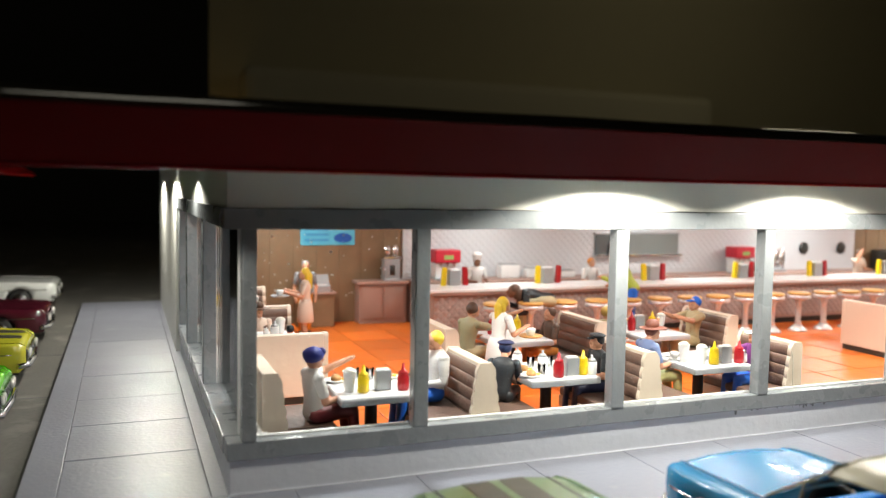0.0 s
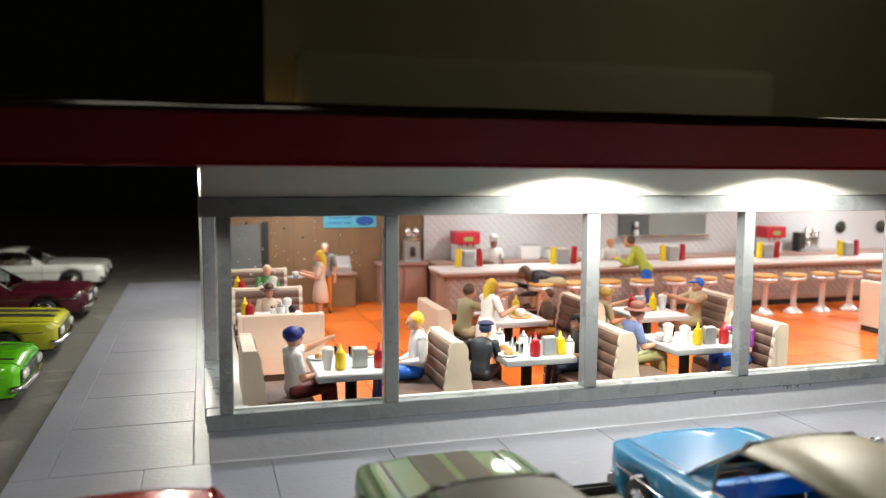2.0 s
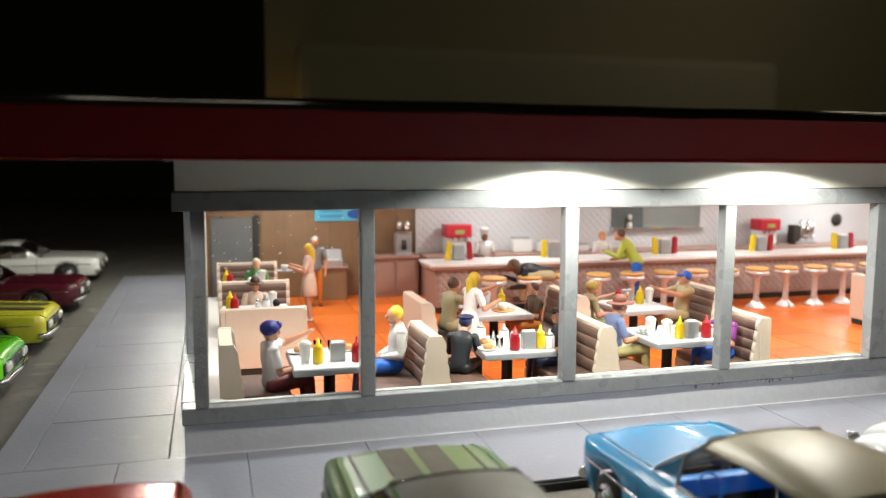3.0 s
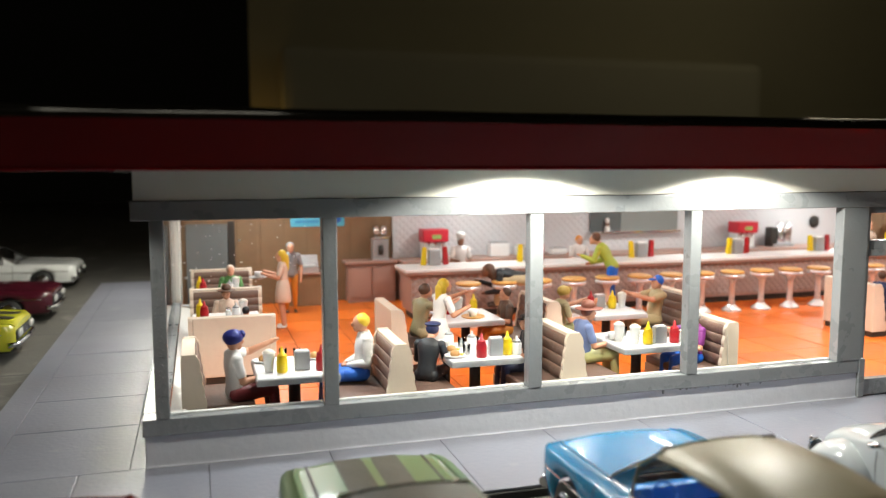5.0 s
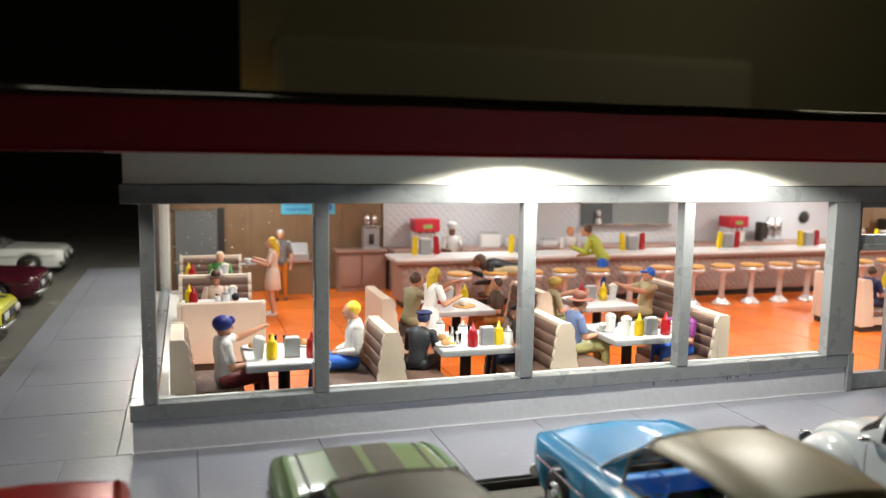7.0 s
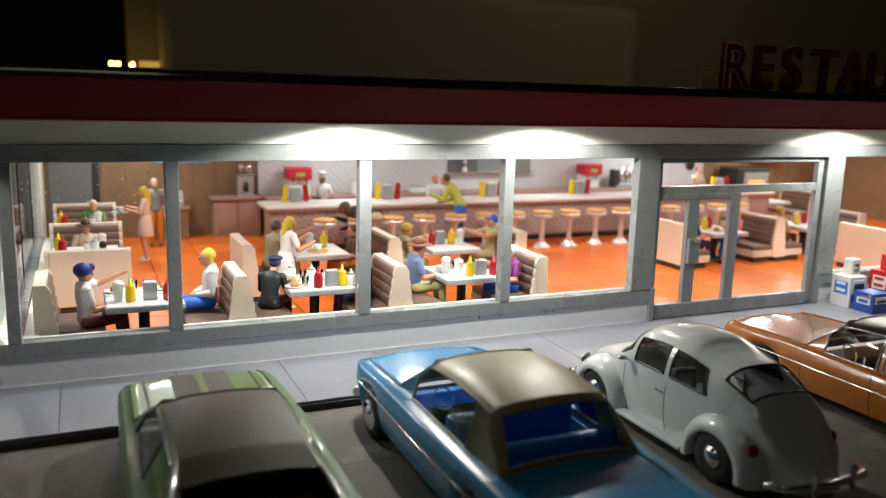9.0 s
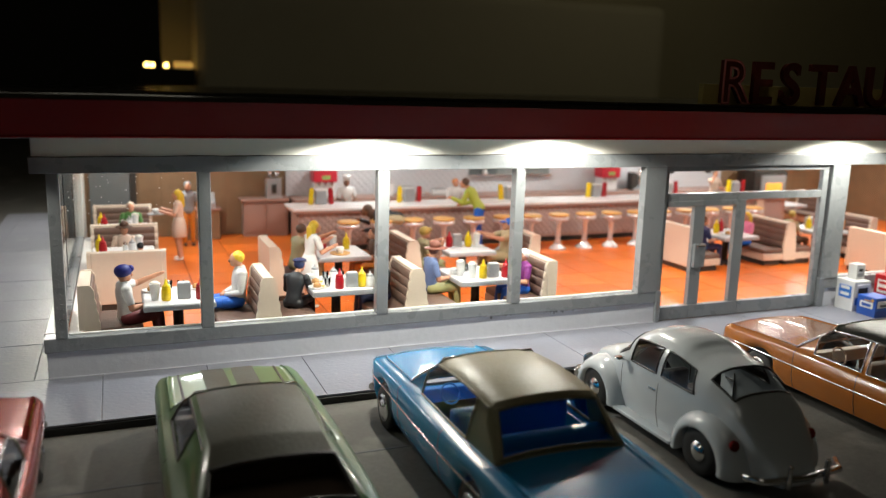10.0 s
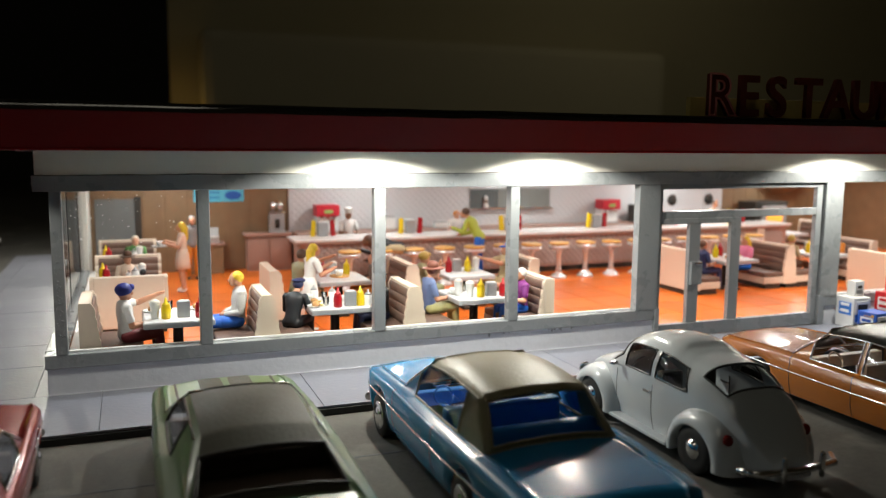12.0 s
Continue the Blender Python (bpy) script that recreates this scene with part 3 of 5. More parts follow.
STOOLM = mat("stool_steel", (0.74, 0.73, 0.73), 0.3, metal=0.55, vary=0.08)


def stool():
    s = thing("counter_stool", "chrome pedestal counter stool with round amber seat", "stool", "counter stools")
    part("seat_cushion", lathe(B(), [(0.17, 0.66), (0.205, 0.675), (0.205, 0.70), (0.17, 0.715)], 20), SEATY, s)
    part("chrome_band", lathe(B(), [(0.15, 0.585), (0.20, 0.60), (0.20, 0.655), (0.15, 0.662)], 20), STOOLM, s)
    part("column", lathe(B(), [(0.065, 0.1), (0.048, 0.2), (0.048, 0.5), (0.09, 0.59)], 16), STOOLM, s)
    part("bell_base", lathe(B(), [(0.17, 0.0), (0.165, 0.03), (0.10, 0.08), (0.065, 0.12)], 20), STOOLM, s)
    return s


ST = stool()
ST.matrix_basis = pose(5.24 * K, 11.72 * K, FL * K)
for i in range(1, 16):
    put(ST, 5.24 + 0.61 * i, 11.72, FL)

# ---- condiments ----


def ketchup(m, label):
    k = thing("condiment_bottle", label, "bottle", "condiment bottles")
    part("bottle", lathe(B(), [(0.045, 0), (0.055, 0.012), (0.055, 0.12), (0.047, 0.15), (0.05, 0.155)], 14), m, k)
    part("nozzle_cap", lathe(B(), [(0.046, 0.155), (0.046, 0.175), (0.022, 0.19), (0.010, 0.25), (0.006, 0.255)], 12), m, k)
    return k


KB = ketchup(KETCH, "red plastic ketchup squeeze bottle on a table")
MB = ketchup(MUST, "yellow plastic mustard squeeze bottle on a table")


def dispenser():
    k = thing("napkin_dispenser", "silver painted napkin dispenser with white napkins", "napkin dispenser", "napkin dispensers")
    part("case", box(B(), -0.075, -0.045, 0, 0.075, 0.045, 0.19, 0.014), SILV, k)
    part("napkins", box(B(), -0.06, -0.028, 0.188, 0.06, 0.028, 0.20, 0.004), WHITEP, k)
    return k


ND = dispenser()


def cup():
    k = thing("paper_cup", "tall white drink cup with foamy top", "cup", "cups")
    part("cup_body", lathe(B(), [(0.04, 0), (0.042, 0.004), (0.062, 0.19), (0.066, 0.195)], 16), WHITEP, k)
    part("foam", lathe(B(), [(0.06, 0.19), (0.05, 0.21), (0.03, 0.222), (0.008, 0.228)], 12), PAPER, k)
    return k


CU = cup()


def shaker():
    k = thing("salt_shaker", "small glassy shaker with silver top", "shaker", "shakers")
    part("shaker_body", lathe(B(), [(0.03, 0), (0.036, 0.01), (0.034, 0.09), (0.028, 0.10)], 12), WHITEP, k)
    part("shaker_top", lathe(B(), [(0.03, 0.10), (0.03, 0.125), (0.012, 0.14)], 12), CHROME, k)
    return k


SH = shaker()


def sugar():
    k = thing("sugar_pourer", "white sugar pourer with metal spout", "pourer", "sugar pourers")
    part("jar", lathe(B(), [(0.05, 0), (0.055, 0.01), (0.055, 0.12), (0.048, 0.135)], 14), WHITEP, k)
    part("spout", lathe(B(), [(0.05, 0.135), (0.035, 0.16), (0.012, 0.17), (0.012, 0.20)], 12), SILV, k)
    return k


SU = sugar()


def plate():
    k = thing("plate_of_food", "white plate with sandwich and fries", "plate", "plates")
    part("dish", lathe(B(), [(0.06, 0), (0.10, 0.012), (0.115, 0.02), (0.11, 0.022), (0.07, 0.012)], 20), WHITEP, k)
    part("bun", lathe(B(), [(0.045, 0.012), (0.052, 0.03), (0.045, 0.055), (0.02, 0.068)], 12), mat("bun_brown", (0.5, 0.26, 0.09), 0.5), k)
    bm = B()
    for i in range(8):
        a = random.random() * 6.28
        tube(bm, (0.06 + 0.01 * math.cos(a), 0.01 * i - 0.04, 0.022), (0.06 + 0.03 * math.cos(a), 0.01 * i - 0.03 + 0.02 * math.sin(a), 0.03), 0.005, n=5)
    part("fries", bm, MUST, k)
    return k


PL = plate()
class Spot:
    """Gives out the first one of each kind, then copies."""
    used = set()


def set_at(ob, x, y, z, turn=0.0):
    if ob.name not in Spot.used:
        Spot.used.add(ob.name)
        ob.matrix_basis = pose(x * K, y * K, z * K, 0, 0, turn)
        return ob
    return put(ob, x, y, z, turn)


ZT = 0.69
# window tables
set_at(CU, 1.80, 7.55, ZT)
set_at(MB, 1.92, 7.50, ZT)
set_at(ND, 2.12, 7.55, ZT)
set_at(KB, 2.30, 7.48, ZT)
set_at(SH, 2.40, 7.55, ZT)
set_at(PL, 1.78, 7.98, ZT)
set_at(PL, 2.30, 7.98, ZT)
set_at(SU, 3.80, 8.1, ZT)
set_at(PL, 3.75, 7.85, ZT)
set_at(PL, 3.72, 7.62, ZT)
set_at(SU, 4.00, 7.9, ZT)
set_at(KB, 3.98, 7.52, ZT)
set_at(ND, 4.15, 7.56, ZT)
set_at(MB, 4.28, 7.55, ZT)
set_at(SU, 4.38, 7.54, ZT)
set_at(CU, 5.84, 7.62, ZT)
set_at(MB, 5.98, 7.58, ZT)
set_at(ND, 6.14, 7.60, ZT)
set_at(KB, 6.30, 7.55, ZT)
set_at(SH, 6.40, 7.58, ZT)
set_at(PL, 5.80, 8.05, ZT)
set_at(CU, 5.74, 7.80, ZT)
for gx, gy in ((3.86, 7.66), (3.92, 8.02), (4.12, 7.98), (5.92, 8.02), (6.26, 8.00), (1.98, 8.02), (2.12, 7.98)):
    gl = thing("drinking_glass", "small clear tumbler half full on a table", "glass", "tumblers", at=(gx, gy, ZT))
    wall_ = part("tumbler", lathe(B(), [(0.030, 0.0), (0.034, 0.004), (0.042, 0.115), (0.038, 0.115), (0.031, 0.010)], 14), GLASSM, gl)
    part("drink", lathe(B(), [(0.028, 0.010), (0.034, 0.072), (0.010, 0.074)], 12), PAPER, gl)
    wall_.visible_shadow = False
for gx, gy in ((3.72, 8.06), (4.14, 7.82), (6.12, 7.84), (5.70, 7.90)):
    sc = thing("cup_and_saucer", "white coffee cup on a saucer", "cup", "cups and saucers", at=(gx, gy, ZT), turn=gx * 80)
    part("saucer", lathe(B(), [(0.035, 0.0), (0.075, 0.012), (0.078, 0.018), (0.04, 0.010)], 16), WHITEP, sc)
    part("coffee_cup", lathe(B(), [(0.025, 0.010), (0.046, 0.05), (0.050, 0.085), (0.045, 0.085), (0.040, 0.05)], 14), WHITEP, sc)
    part("cup_handle", sweep(B(), [(0.044, 0, 0.075), (0.072, 0, 0.07), (0.074, 0, 0.045), (0.046, 0, 0.035)], 0.007, 6), WHITEP, sc)
# second row
set_at(MB, 4.72, 9.95, ZT)
set_at(KB, 4.35, 9.95, ZT)
set_at(CU, 4.52, 10.0, ZT)
set_at(MB, 6.68, 9.70, ZT)
set_at(KB, 6.36, 9.72, ZT)
set_at(ND, 6.52, 9.78, ZT)
set_at(PL, 6.75, 9.9, ZT)
set_at(CU, 6.84, 9.72, ZT)
# left wall
for ty in (10.45, 12.65):
    set_at(KB, 1.22, ty, ZT)
    set_at(MB, 1.17, ty + 0.18, ZT)
    set_at(SU, 1.62, ty + 0.05, ZT)
    set_at(SH, 1.52, ty + 0.1, ZT)
    set_at(CU, 1.72, ty + 0.2, ZT)
# right part
set_at(MB, 11.75, 9.8, ZT)
set_at(KB, 11.98, 9.95, ZT)
set_at(PL, 11.85, 9.6, ZT)
set_at(PL, 12.15, 9.7, ZT)
set_at(MB, 14.0, 9.8, ZT)
set_at(KB, 14.3, 9.9, ZT)
set_at(ND, 14.15, 9.95, ZT)
set_at(MB, 16.3, 13.0, ZT)
# menu sets on the counter: yellow and red boards with a steel holder between
for mx in (5.03, 6.80, 9.02, 11.10, 13.0, 14.9):
    for dx, m_, nm, lb in ((-0.20, MUST, "mustard_bottle", "tall yellow mustard bottle on the counter"), (0.20, KETCH, "ketchup_bottle", "tall red ketchup bottle on the counter")):
        bo = one(nm, prism(B(), [(-0.045, 0), (0.045, 0), (0.041, 0.27), (0.03, 0.31), (-0.03, 0.31), (-0.041, 0.27)], "y", -0.03, 0.03), m_, lb, "bottle", "counter bottles", at=(mx + dx, CY + 0.58, 0.97), turn=random.uniform(-14, 14))
        bo.rotation_euler.y = random.uniform(-0.09, 0.09)
    nd = put(ND, mx, CY + 0.60, 0.97)
    nd.scale = (1.4, 1.4, 1.4)

# ---- model cars ----


CABIN = mat("cabin_brown", (0.16, 0.11, 0.08), 0.4, vary=0.1)


def car(label, colour, roof_paint, L, W, zb, zr, glass_y, wheels, roof_w=0.78, base_z=0.17, hood_drop=0.04, pillars=(), soft_top=False, seat=None, trim=None, stripes=(), rim_paint=None, sail=0.0, base_w=0.90, rear_in=(0.20, 0.14), edge_roof=False):
    """Model car with its nose at y=0, tail at y=-L. Wheels stand on z=0."""
    c = thing("model_car", label, "model car", "parked model cars")
    yw0, yw1, yr1, yr0 = glass_y                  # windshield foot, windshield top, rear glass top, rear glass foot
    R = 0.215
    ys_ = set(np.linspace(0, -L, 45).tolist() + np.linspace(yw0, yw1, 7).tolist() + np.linspace(yr1, yr0, 9).tolist())
    for w in wheels:
        for k in range(-6, 7):
            ys_.add(w + (R + 0.035) * math.sin(k * math.pi / 12.0))
    rt, rb = yr1 + (yr0 - yr1) * rear_in[0], yr0 - (yr0 - yr1) * rear_in[1]      # rear glass between its frame rails
    marks = [yw0, yw1, yr1, yr0, rt, rb]
    if sail:
        marks.append(yr1 + sail)
    for p in pillars:
        marks += [p - 0.03, p + 0.03]
    ys_ = [y for y in ys_ if all(abs(y - m) > 0.012 for m in marks)] + marks
    ys_ = sorted(ys_, reverse=True)
    hw = W / 2

    def section(y):
        u = -y / L
        nose = min(1.0, 0.86 + 0.14 * min(1, (u / 0.06)) ** 0.5) * min(1.0, 0.88 + 0.12 * min(1, ((1 - u) / 0.06)) ** 0.5)
        w = hw * nose * (1 - 0.02 * math.cos(u * 2 * math.pi))
        belt = zb - hood_drop * max(0, (0.25 - u) / 0.25) - hood_drop * 0.8 * max(0, (u - 0.78) / 0.22)
        if u < 0.015 or u > 0.985:
            belt -= 0.05
        low = base_z + (0.06 if u < 0.02 or u > 0.98 else 0)
        for wy in wheels:
            d = abs(y - wy)
            if d < R + 0.034:
                low = max(low, R + math.sqrt((R + 0.035) ** 2 - d * d) - 0.005)
        low = min(low, belt - 0.06)
        if y > yw0 or y < yr0:
            f = 0.0
        elif y > yw1:
            f = (yw0 - y) / (yw0 - yw1)
        elif y < yr1:
            f = (y - yr0) / (yr1 - yr0)
        else:
            f = 1.0
        f = f ** 0.85
        top = belt + 0.02 + (zr - belt - 0.02) * f
        if yr1 < y < yw1:
            top += 0.035 * math.sin(math.pi * (yw1 - y) / (yw1 - yr1))
        cw = w * (base_w * (1 - f) + roof_w * f)
        pts = [(w * 0.93, low), (w * 0.985, low + (belt - low) * 0.3), (w, low + (belt - low) * 0.62), (w * 0.985, belt - 0.025), (w * 0.94, belt)]
        c0 = w * base_w
        pts += [(c0, belt + 0.008), (c0 + (cw - c0) * 0.5, belt + 0.008 + (top - belt) * 0.45), (cw, belt + 0.008 + (top - belt - 0.02) * 0.88)]
        pts += [(cw * 0.90, top - 0.012 + 0.0), (cw * 0.5, top + 0.012), (0, top + 0.02)]
        return pts
    bms = {k: bmesh.new() for k in ("body_shell", "roof_panel", "windshield", "rear_window", "glass_a1", "glass_a2", "glass_b1", "glass_b2")}
    secs = [section(y) for y in ys_]
    n = len(secs[0])
    cache = {}

    def vert(key, i, j, s):
        kk = (key, i, j, s if secs[i][j][0] else 1)
        if kk not in cache:
            cache[kk] = bms[key].verts.new((s * secs[i][j][0], ys_[i], secs[i][j][1]))
        return cache[kk]
    for i in range(len(ys_) - 1):
        ym = (ys_[i] + ys_[i + 1]) / 2
        for j in range(n - 1):
            key = "body_shell"
            if yr0 < ym < yw0:
                if yw1 < ym and j >= 7:
                    key = "windshield"
                elif rb < ym < rt and j >= 8:
                    key = "rear_window"
                elif yr1 < ym < yw1 and j >= (8 if edge_roof else 7):
                    key = "roof_panel"
                elif j in (5, 6) and yr1 + sail < ym < yw1 + 0.12 and not any(abs(ym - p) < 0.03 for p in pillars):
                    key = "side_glass"
                elif soft_top and ym < yw1 and j >= 5:
                    key = "roof_panel"
                elif ym < yr1 and j >= 8:
                    key = "roof_panel"
            base_key = key
            for s in (1, -1):
                if base_key == "side_glass":
                    key = ("glass_a" if not pillars or ym > pillars[0] else "glass_b") + ("1" if s > 0 else "2")
                q = [vert(key, i, j, s), vert(key, i + 1, j, s), vert(key, i + 1, j + 1, s), vert(key, i, j + 1, s)]
                q = list(dict.fromkeys(q))
                if len(q) < 3:
                    continue
                f = bms[key].faces.new(q if s < 0 else q[::-1])
                f.smooth = True
    # nose and tail caps
    for i in (0, len(ys_) - 1):
        ring = [vert("body_shell", i, j, 1) for j in range(n)] + [vert("body_shell", i, j, -1) for j in range(n - 2, -1, -1)]
        f = bms["body_shell"].faces.new(ring if i else ring[::-1])
    for bm in bms.values():
        bmesh.ops.recalc_face_normals(bm, faces=bm.faces)
    shell = None
    for key, m_ in (("body_shell", colour), ("roof_panel", roof_paint), ("windshield", CARGL), ("rear_window", CARGL), ("glass_a1", CARGL), ("glass_a2", CARGL), ("glass_b1", CARGL), ("glass_b2", CARGL)):
        if not bms[key].faces:
            bms[key].free()
            continue
        rim = None
        if m_ is CARGL:
            rim = B()
            for e in bms[key].edges:
                if e.is_boundary:
                    tube(rim, e.verts[0].co, e.verts[1].co, 0.016 if key == "rear_window" else 0.011, n=6)
        o = part("side_window" if key.startswith("glass") else key, bms[key], m_, c)
        if rim:
            part("window_rim", rim, rim_paint or CHROME, o)
        if m_ is CARGL:
            o.visible_shadow = False
        if key == "body_shell":
            shell = o
    # floor pan, seats, dash
    part("floor_pan", box(B(), -hw * 0.86, -L + 0.08, base_z - 0.03, hw * 0.86, -0.08, base_z + 0.02), DARK, c)
    sm = seat or CABIN
    for sy in (yw1 - 0.28, yr1 + 0.16):
        bm = B()
        box(bm, -hw * 0.78, sy - 0.16, base_z + 0.02, hw * 0.78, sy + 0.14, zb - 0.14, 0.04)
        box(bm, -hw * 0.76, sy - 0.24, zb - 0.2, hw * 0.76, sy - 0.12, zb + 0.09, 0.04)
        part("bench_seat", bm, sm, c)
    part("parcel_shelf", box(B(), -hw * 0.78, yr0 + 0.02, zb - 0.05, hw * 0.78, yr1 + 0.06, zb - 0.02, 0.01), sm, c)
    part("dashboard", box(B(), -hw * 0.8, yw0 - 0.16, zb - 0.16, hw * 0.8, yw0 - 0.06, zb - 0.02, 0.02), sm, c)
    ring = B()
    sw = [Vector((-hw * 0.4 + 0.09 * math.cos(a), yw0 - 0.28 + 0.05 * math.sin(a), zb - 0.03 + 0.08 * math.sin(a))) for a in np.linspace(0, 2 * math.pi, 13)]
    sweep(ring, sw, 0.01, 5)
    part("steering_wheel", ring, sm, c)
    # wheels
    for wy in wheels:
        for s in (1, -1):
            bm = lathe(B(), [(R * 0.62, -0.075), (R * 0.94, -0.075), (R, -0.05), (R, 0.05), (R * 0.94, 0.075), (R * 0.62, 0.075)], 24)
            bmesh.ops.rotate(bm, verts=bm.verts, matrix=Matrix.Rotation(radians(90), 3, "Y"))
            bmesh.ops.translate(bm, verts=bm.verts, vec=(s * (hw - 0.10), wy, R))
            wh = part("wheel", bm, RUBBER, c)
            bm = lathe(B(), [(R * 0.64, 0.0), (R * 0.62, 0.022), (R * 0.45, 0.012), (R * 0.30, 0.035), (0.02, 0.045)], 20)
            bmesh.ops.rotate(bm, verts=bm.verts, matrix=Matrix.Rotation(radians(90 * s), 3, "Y"))
            bmesh.ops.translate(bm, verts=bm.verts, vec=(s * (hw - 0.035), wy, R))
            part("hub_cap", bm, CHROME, wh)
    # bumpers, lights, grille, trim, handles
    for yy, s in ((0.0, 1), (-L, -1)):
        bm = B()
        pts = [(-hw * 0.93, yy - s * 0.10), (-hw * 0.80, yy + s * 0.02), (0, yy + s * 0.045), (hw * 0.80, yy + s * 0.02), (hw * 0.93, yy - s * 0.10)]
        sweep(bm, [(a[0], a[1], base_z + 0.09) for a in pts], 0.042, 10)
        part("bumper", bm, CHROME, c)
    part("grille", box(B(), -hw * 0.80, -0.03, base_z + 0.14, hw * 0.80, 0.022, zb - hood_drop - 0.09, 0.01), mat("dark_chrome", (0.12, 0.12, 0.13), 0.25, metal=0.8), c)
    for s in (1, -1):
        for k in (0.66, 0.50):
            bm = lathe(B(), [(0.055, 0), (0.055, 0.03), (0.035, 0.042)], 14)
            bmesh.ops.rotate(bm, verts=bm.verts, matrix=Matrix.Rotation(radians(-90), 3, "X"))
            bmesh.ops.translate(bm, verts=bm.verts, vec=(s * hw * k, 0.012, base_z + 0.23))
            part("headlight", bm, mat("lamp_lens", (0.8, 0.8, 0.78), 0.1, metal=0.4), c)
        part("taillight", box(B(), s * hw * 0.62 - 0.12, -L - 0.02, base_z + 0.20, s * hw * 0.62 + 0.12, -L + 0.03, base_z + 0.28, 0.015), KETCH, c)
        for dy in [p for p in (yw0 - 0.05, (pillars[0] if pillars else (yw1 + yr1) / 2 - 0.1))]:
            k = min(range(len(ys_)), key=lambda i: abs(ys_[i] - dy))
            bm = B()
            sweep(bm, [(s * (a[0] - 0.003), ys_[k], a[1]) for a in secs[k][:5]], 0.006, 5)
            part("door_seam", bm, DARK, c)
        hy = (pillars[0] if pillars else (yw1 + yr1) / 2) + 0.12
        part("door_handle", box(B(), s * hw * 0.99 - 0.014, hy - 0.05, zb - 0.10, s * hw * 0.99 + 0.014, hy + 0.05, zb - 0.075, 0.006), CHROME, c)
        bm = B()
        za = base_z + (zb - base_z) * 0.60
        sweep(bm, [(s * (secs[i][2][0] - 0.004), ys_[i], za) for i in range(2, len(ys_) - 3) if -L + 0.1 < ys_[i] < -0.1], 0.009, 5)
        part("side_trim", bm, trim or CHROME, c)
        bm = B()
        sweep(bm, [(s * secs[i][7][0], ys_[i], secs[i][7][1]) for i in range(len(ys_)) if yr1 - 0.001 <= ys_[i] <= yw1 + 0.001], 0.010, 5)
        part("drip_rail", bm, CHROME if not soft_top else roof_paint, c)
    # painted hood stripe, following the hood
    for x0, x1, sm_ in stripes:
        bm = B()
        row = [i for i in range(len(ys_)) if yw0 + 0.03 < ys_[i] < -0.06]
        vs = []
        for i in row:
            zt = lambda q: float(np.interp(abs(q), [p[0] for p in secs[i][:7:-1]], [p[1] for p in secs[i][:7:-1]]))
            vs.append([bm.verts.new((x_, ys_[i], zt(x_) + up)) for x_, up in ((x0, -0.01), (x0, 0.006), (x1, 0.006), (x1, -0.01))])
        for p, q in zip(vs, vs[1:]):
            for k in range(3):
                bm.faces.new((p[k], p[k + 1], q[k + 1], q[k]))
        bmesh.ops.recalc_face_normals(bm, faces=bm.faces)
        part("hood_stripe", bm, sm_, c)
    # windshield frame
    bm = B()
    i0 = min(range(len(ys_)), key=lambda i: abs(ys_[i] - yw0))
    i1 = min(range(len(ys_)), key=lambda i: abs(ys_[i] - yw1))
    fr = [(s * secs[k][7][0], ys_[k], secs[k][7][1]) for s, k in ((1, i0), (1, i1))] + [(s * secs[i1][8][0], ys_[i1], secs[i1][8][1] + 0.01) for s in (1, -1)] + [(-secs[k][7][0], ys_[k], secs[k][7][1]) for k in (i1, i0)]
    sweep(bm, fr, 0.013, 6)
    part("windshield_frame", bm, CHROME, c)
    return c


BLUE = paint("blue_metallic", (0.008, 0.235, 0.50), 0.26)
TAN = mat("tan_soft_top", (0.30, 0.26, 0.15), 0.42, vary=0.1, scale=3, bump=0.004, bscale=30)
blue = car("metallic blue model convertible with raised tan soft top", BLUE, TAN, 3.80, 1.40, 0.61, 0.985, (-1.00, -1.46, -2.50, -2.80), (-0.56, -2.66), roof_w=0.66, soft_top=True, rim_paint=TAN, sail=0.20, base_w=0.79, rear_in=(0.14, 0.06), seat=mat("blue_seats", (0.02, 0.27, 0.75), 0.3))
blue.matrix_basis = pose(4.44 * K, 5.56 * K, ZA * K)
GREEN = paint("green_metallic", (0.11, 0.21, 0.075), 0.36)
VINYL = mat("dark_olive_vinyl", (0.062, 0.058, 0.036), 0.55, vary=0.1, scale=3, bump=0.004, bscale=30)
green = car("olive green model muscle car with dark vinyl roof", GREEN, VINYL, 3.55, 1.36, 0.57, 0.84, (-1.02, -1.36, -2.38, -3.05), (-0.60, -2.62), roof_w=0.64, rim_paint=DARK, sail=0.36, base_w=0.84, rear_in=(0.34, 0.10), edge_roof=True, stripes=((-0.24, 0.24, VINYL), (-0.46, -0.44, DARK), (0.44, 0.46, DARK)))
green.matrix_basis = pose(2.35 * K, 5.66 * K, ZA * K)
ORANGE = paint("orange_brown", (0.28, 0.09, 0.010), 0.25)
orange = car("orange brown model sedan with black vinyl roof", ORANGE, mat("black_vinyl", (0.018, 0.020, 0.016), 0.42, bump=0.004, bscale=30), 3.6, 1.38, 0.60, 0.95, (-1.18, -1.55, -2.55, -2.95), (-0.70, -2.75), roof_w=0.72, base_w=0.86, pillars=(-2.05,), seat=mat("tan_cabin", (0.42, 0.30, 0.21), 0.4, vary=0.1))
orange.matrix_basis = pose(8.88 * K, 5.50 * K, ZA * K)
REDC = paint("red_metallic", (0.32, 0.03, 0.025), 0.2, metal=0.3)
redc = car("red metallic model coupe", REDC, REDC, 3.4, 1.32, 0.56, 0.84, (-1.2, -1.6, -2.15, -2.7), (-0.66, -2.6))
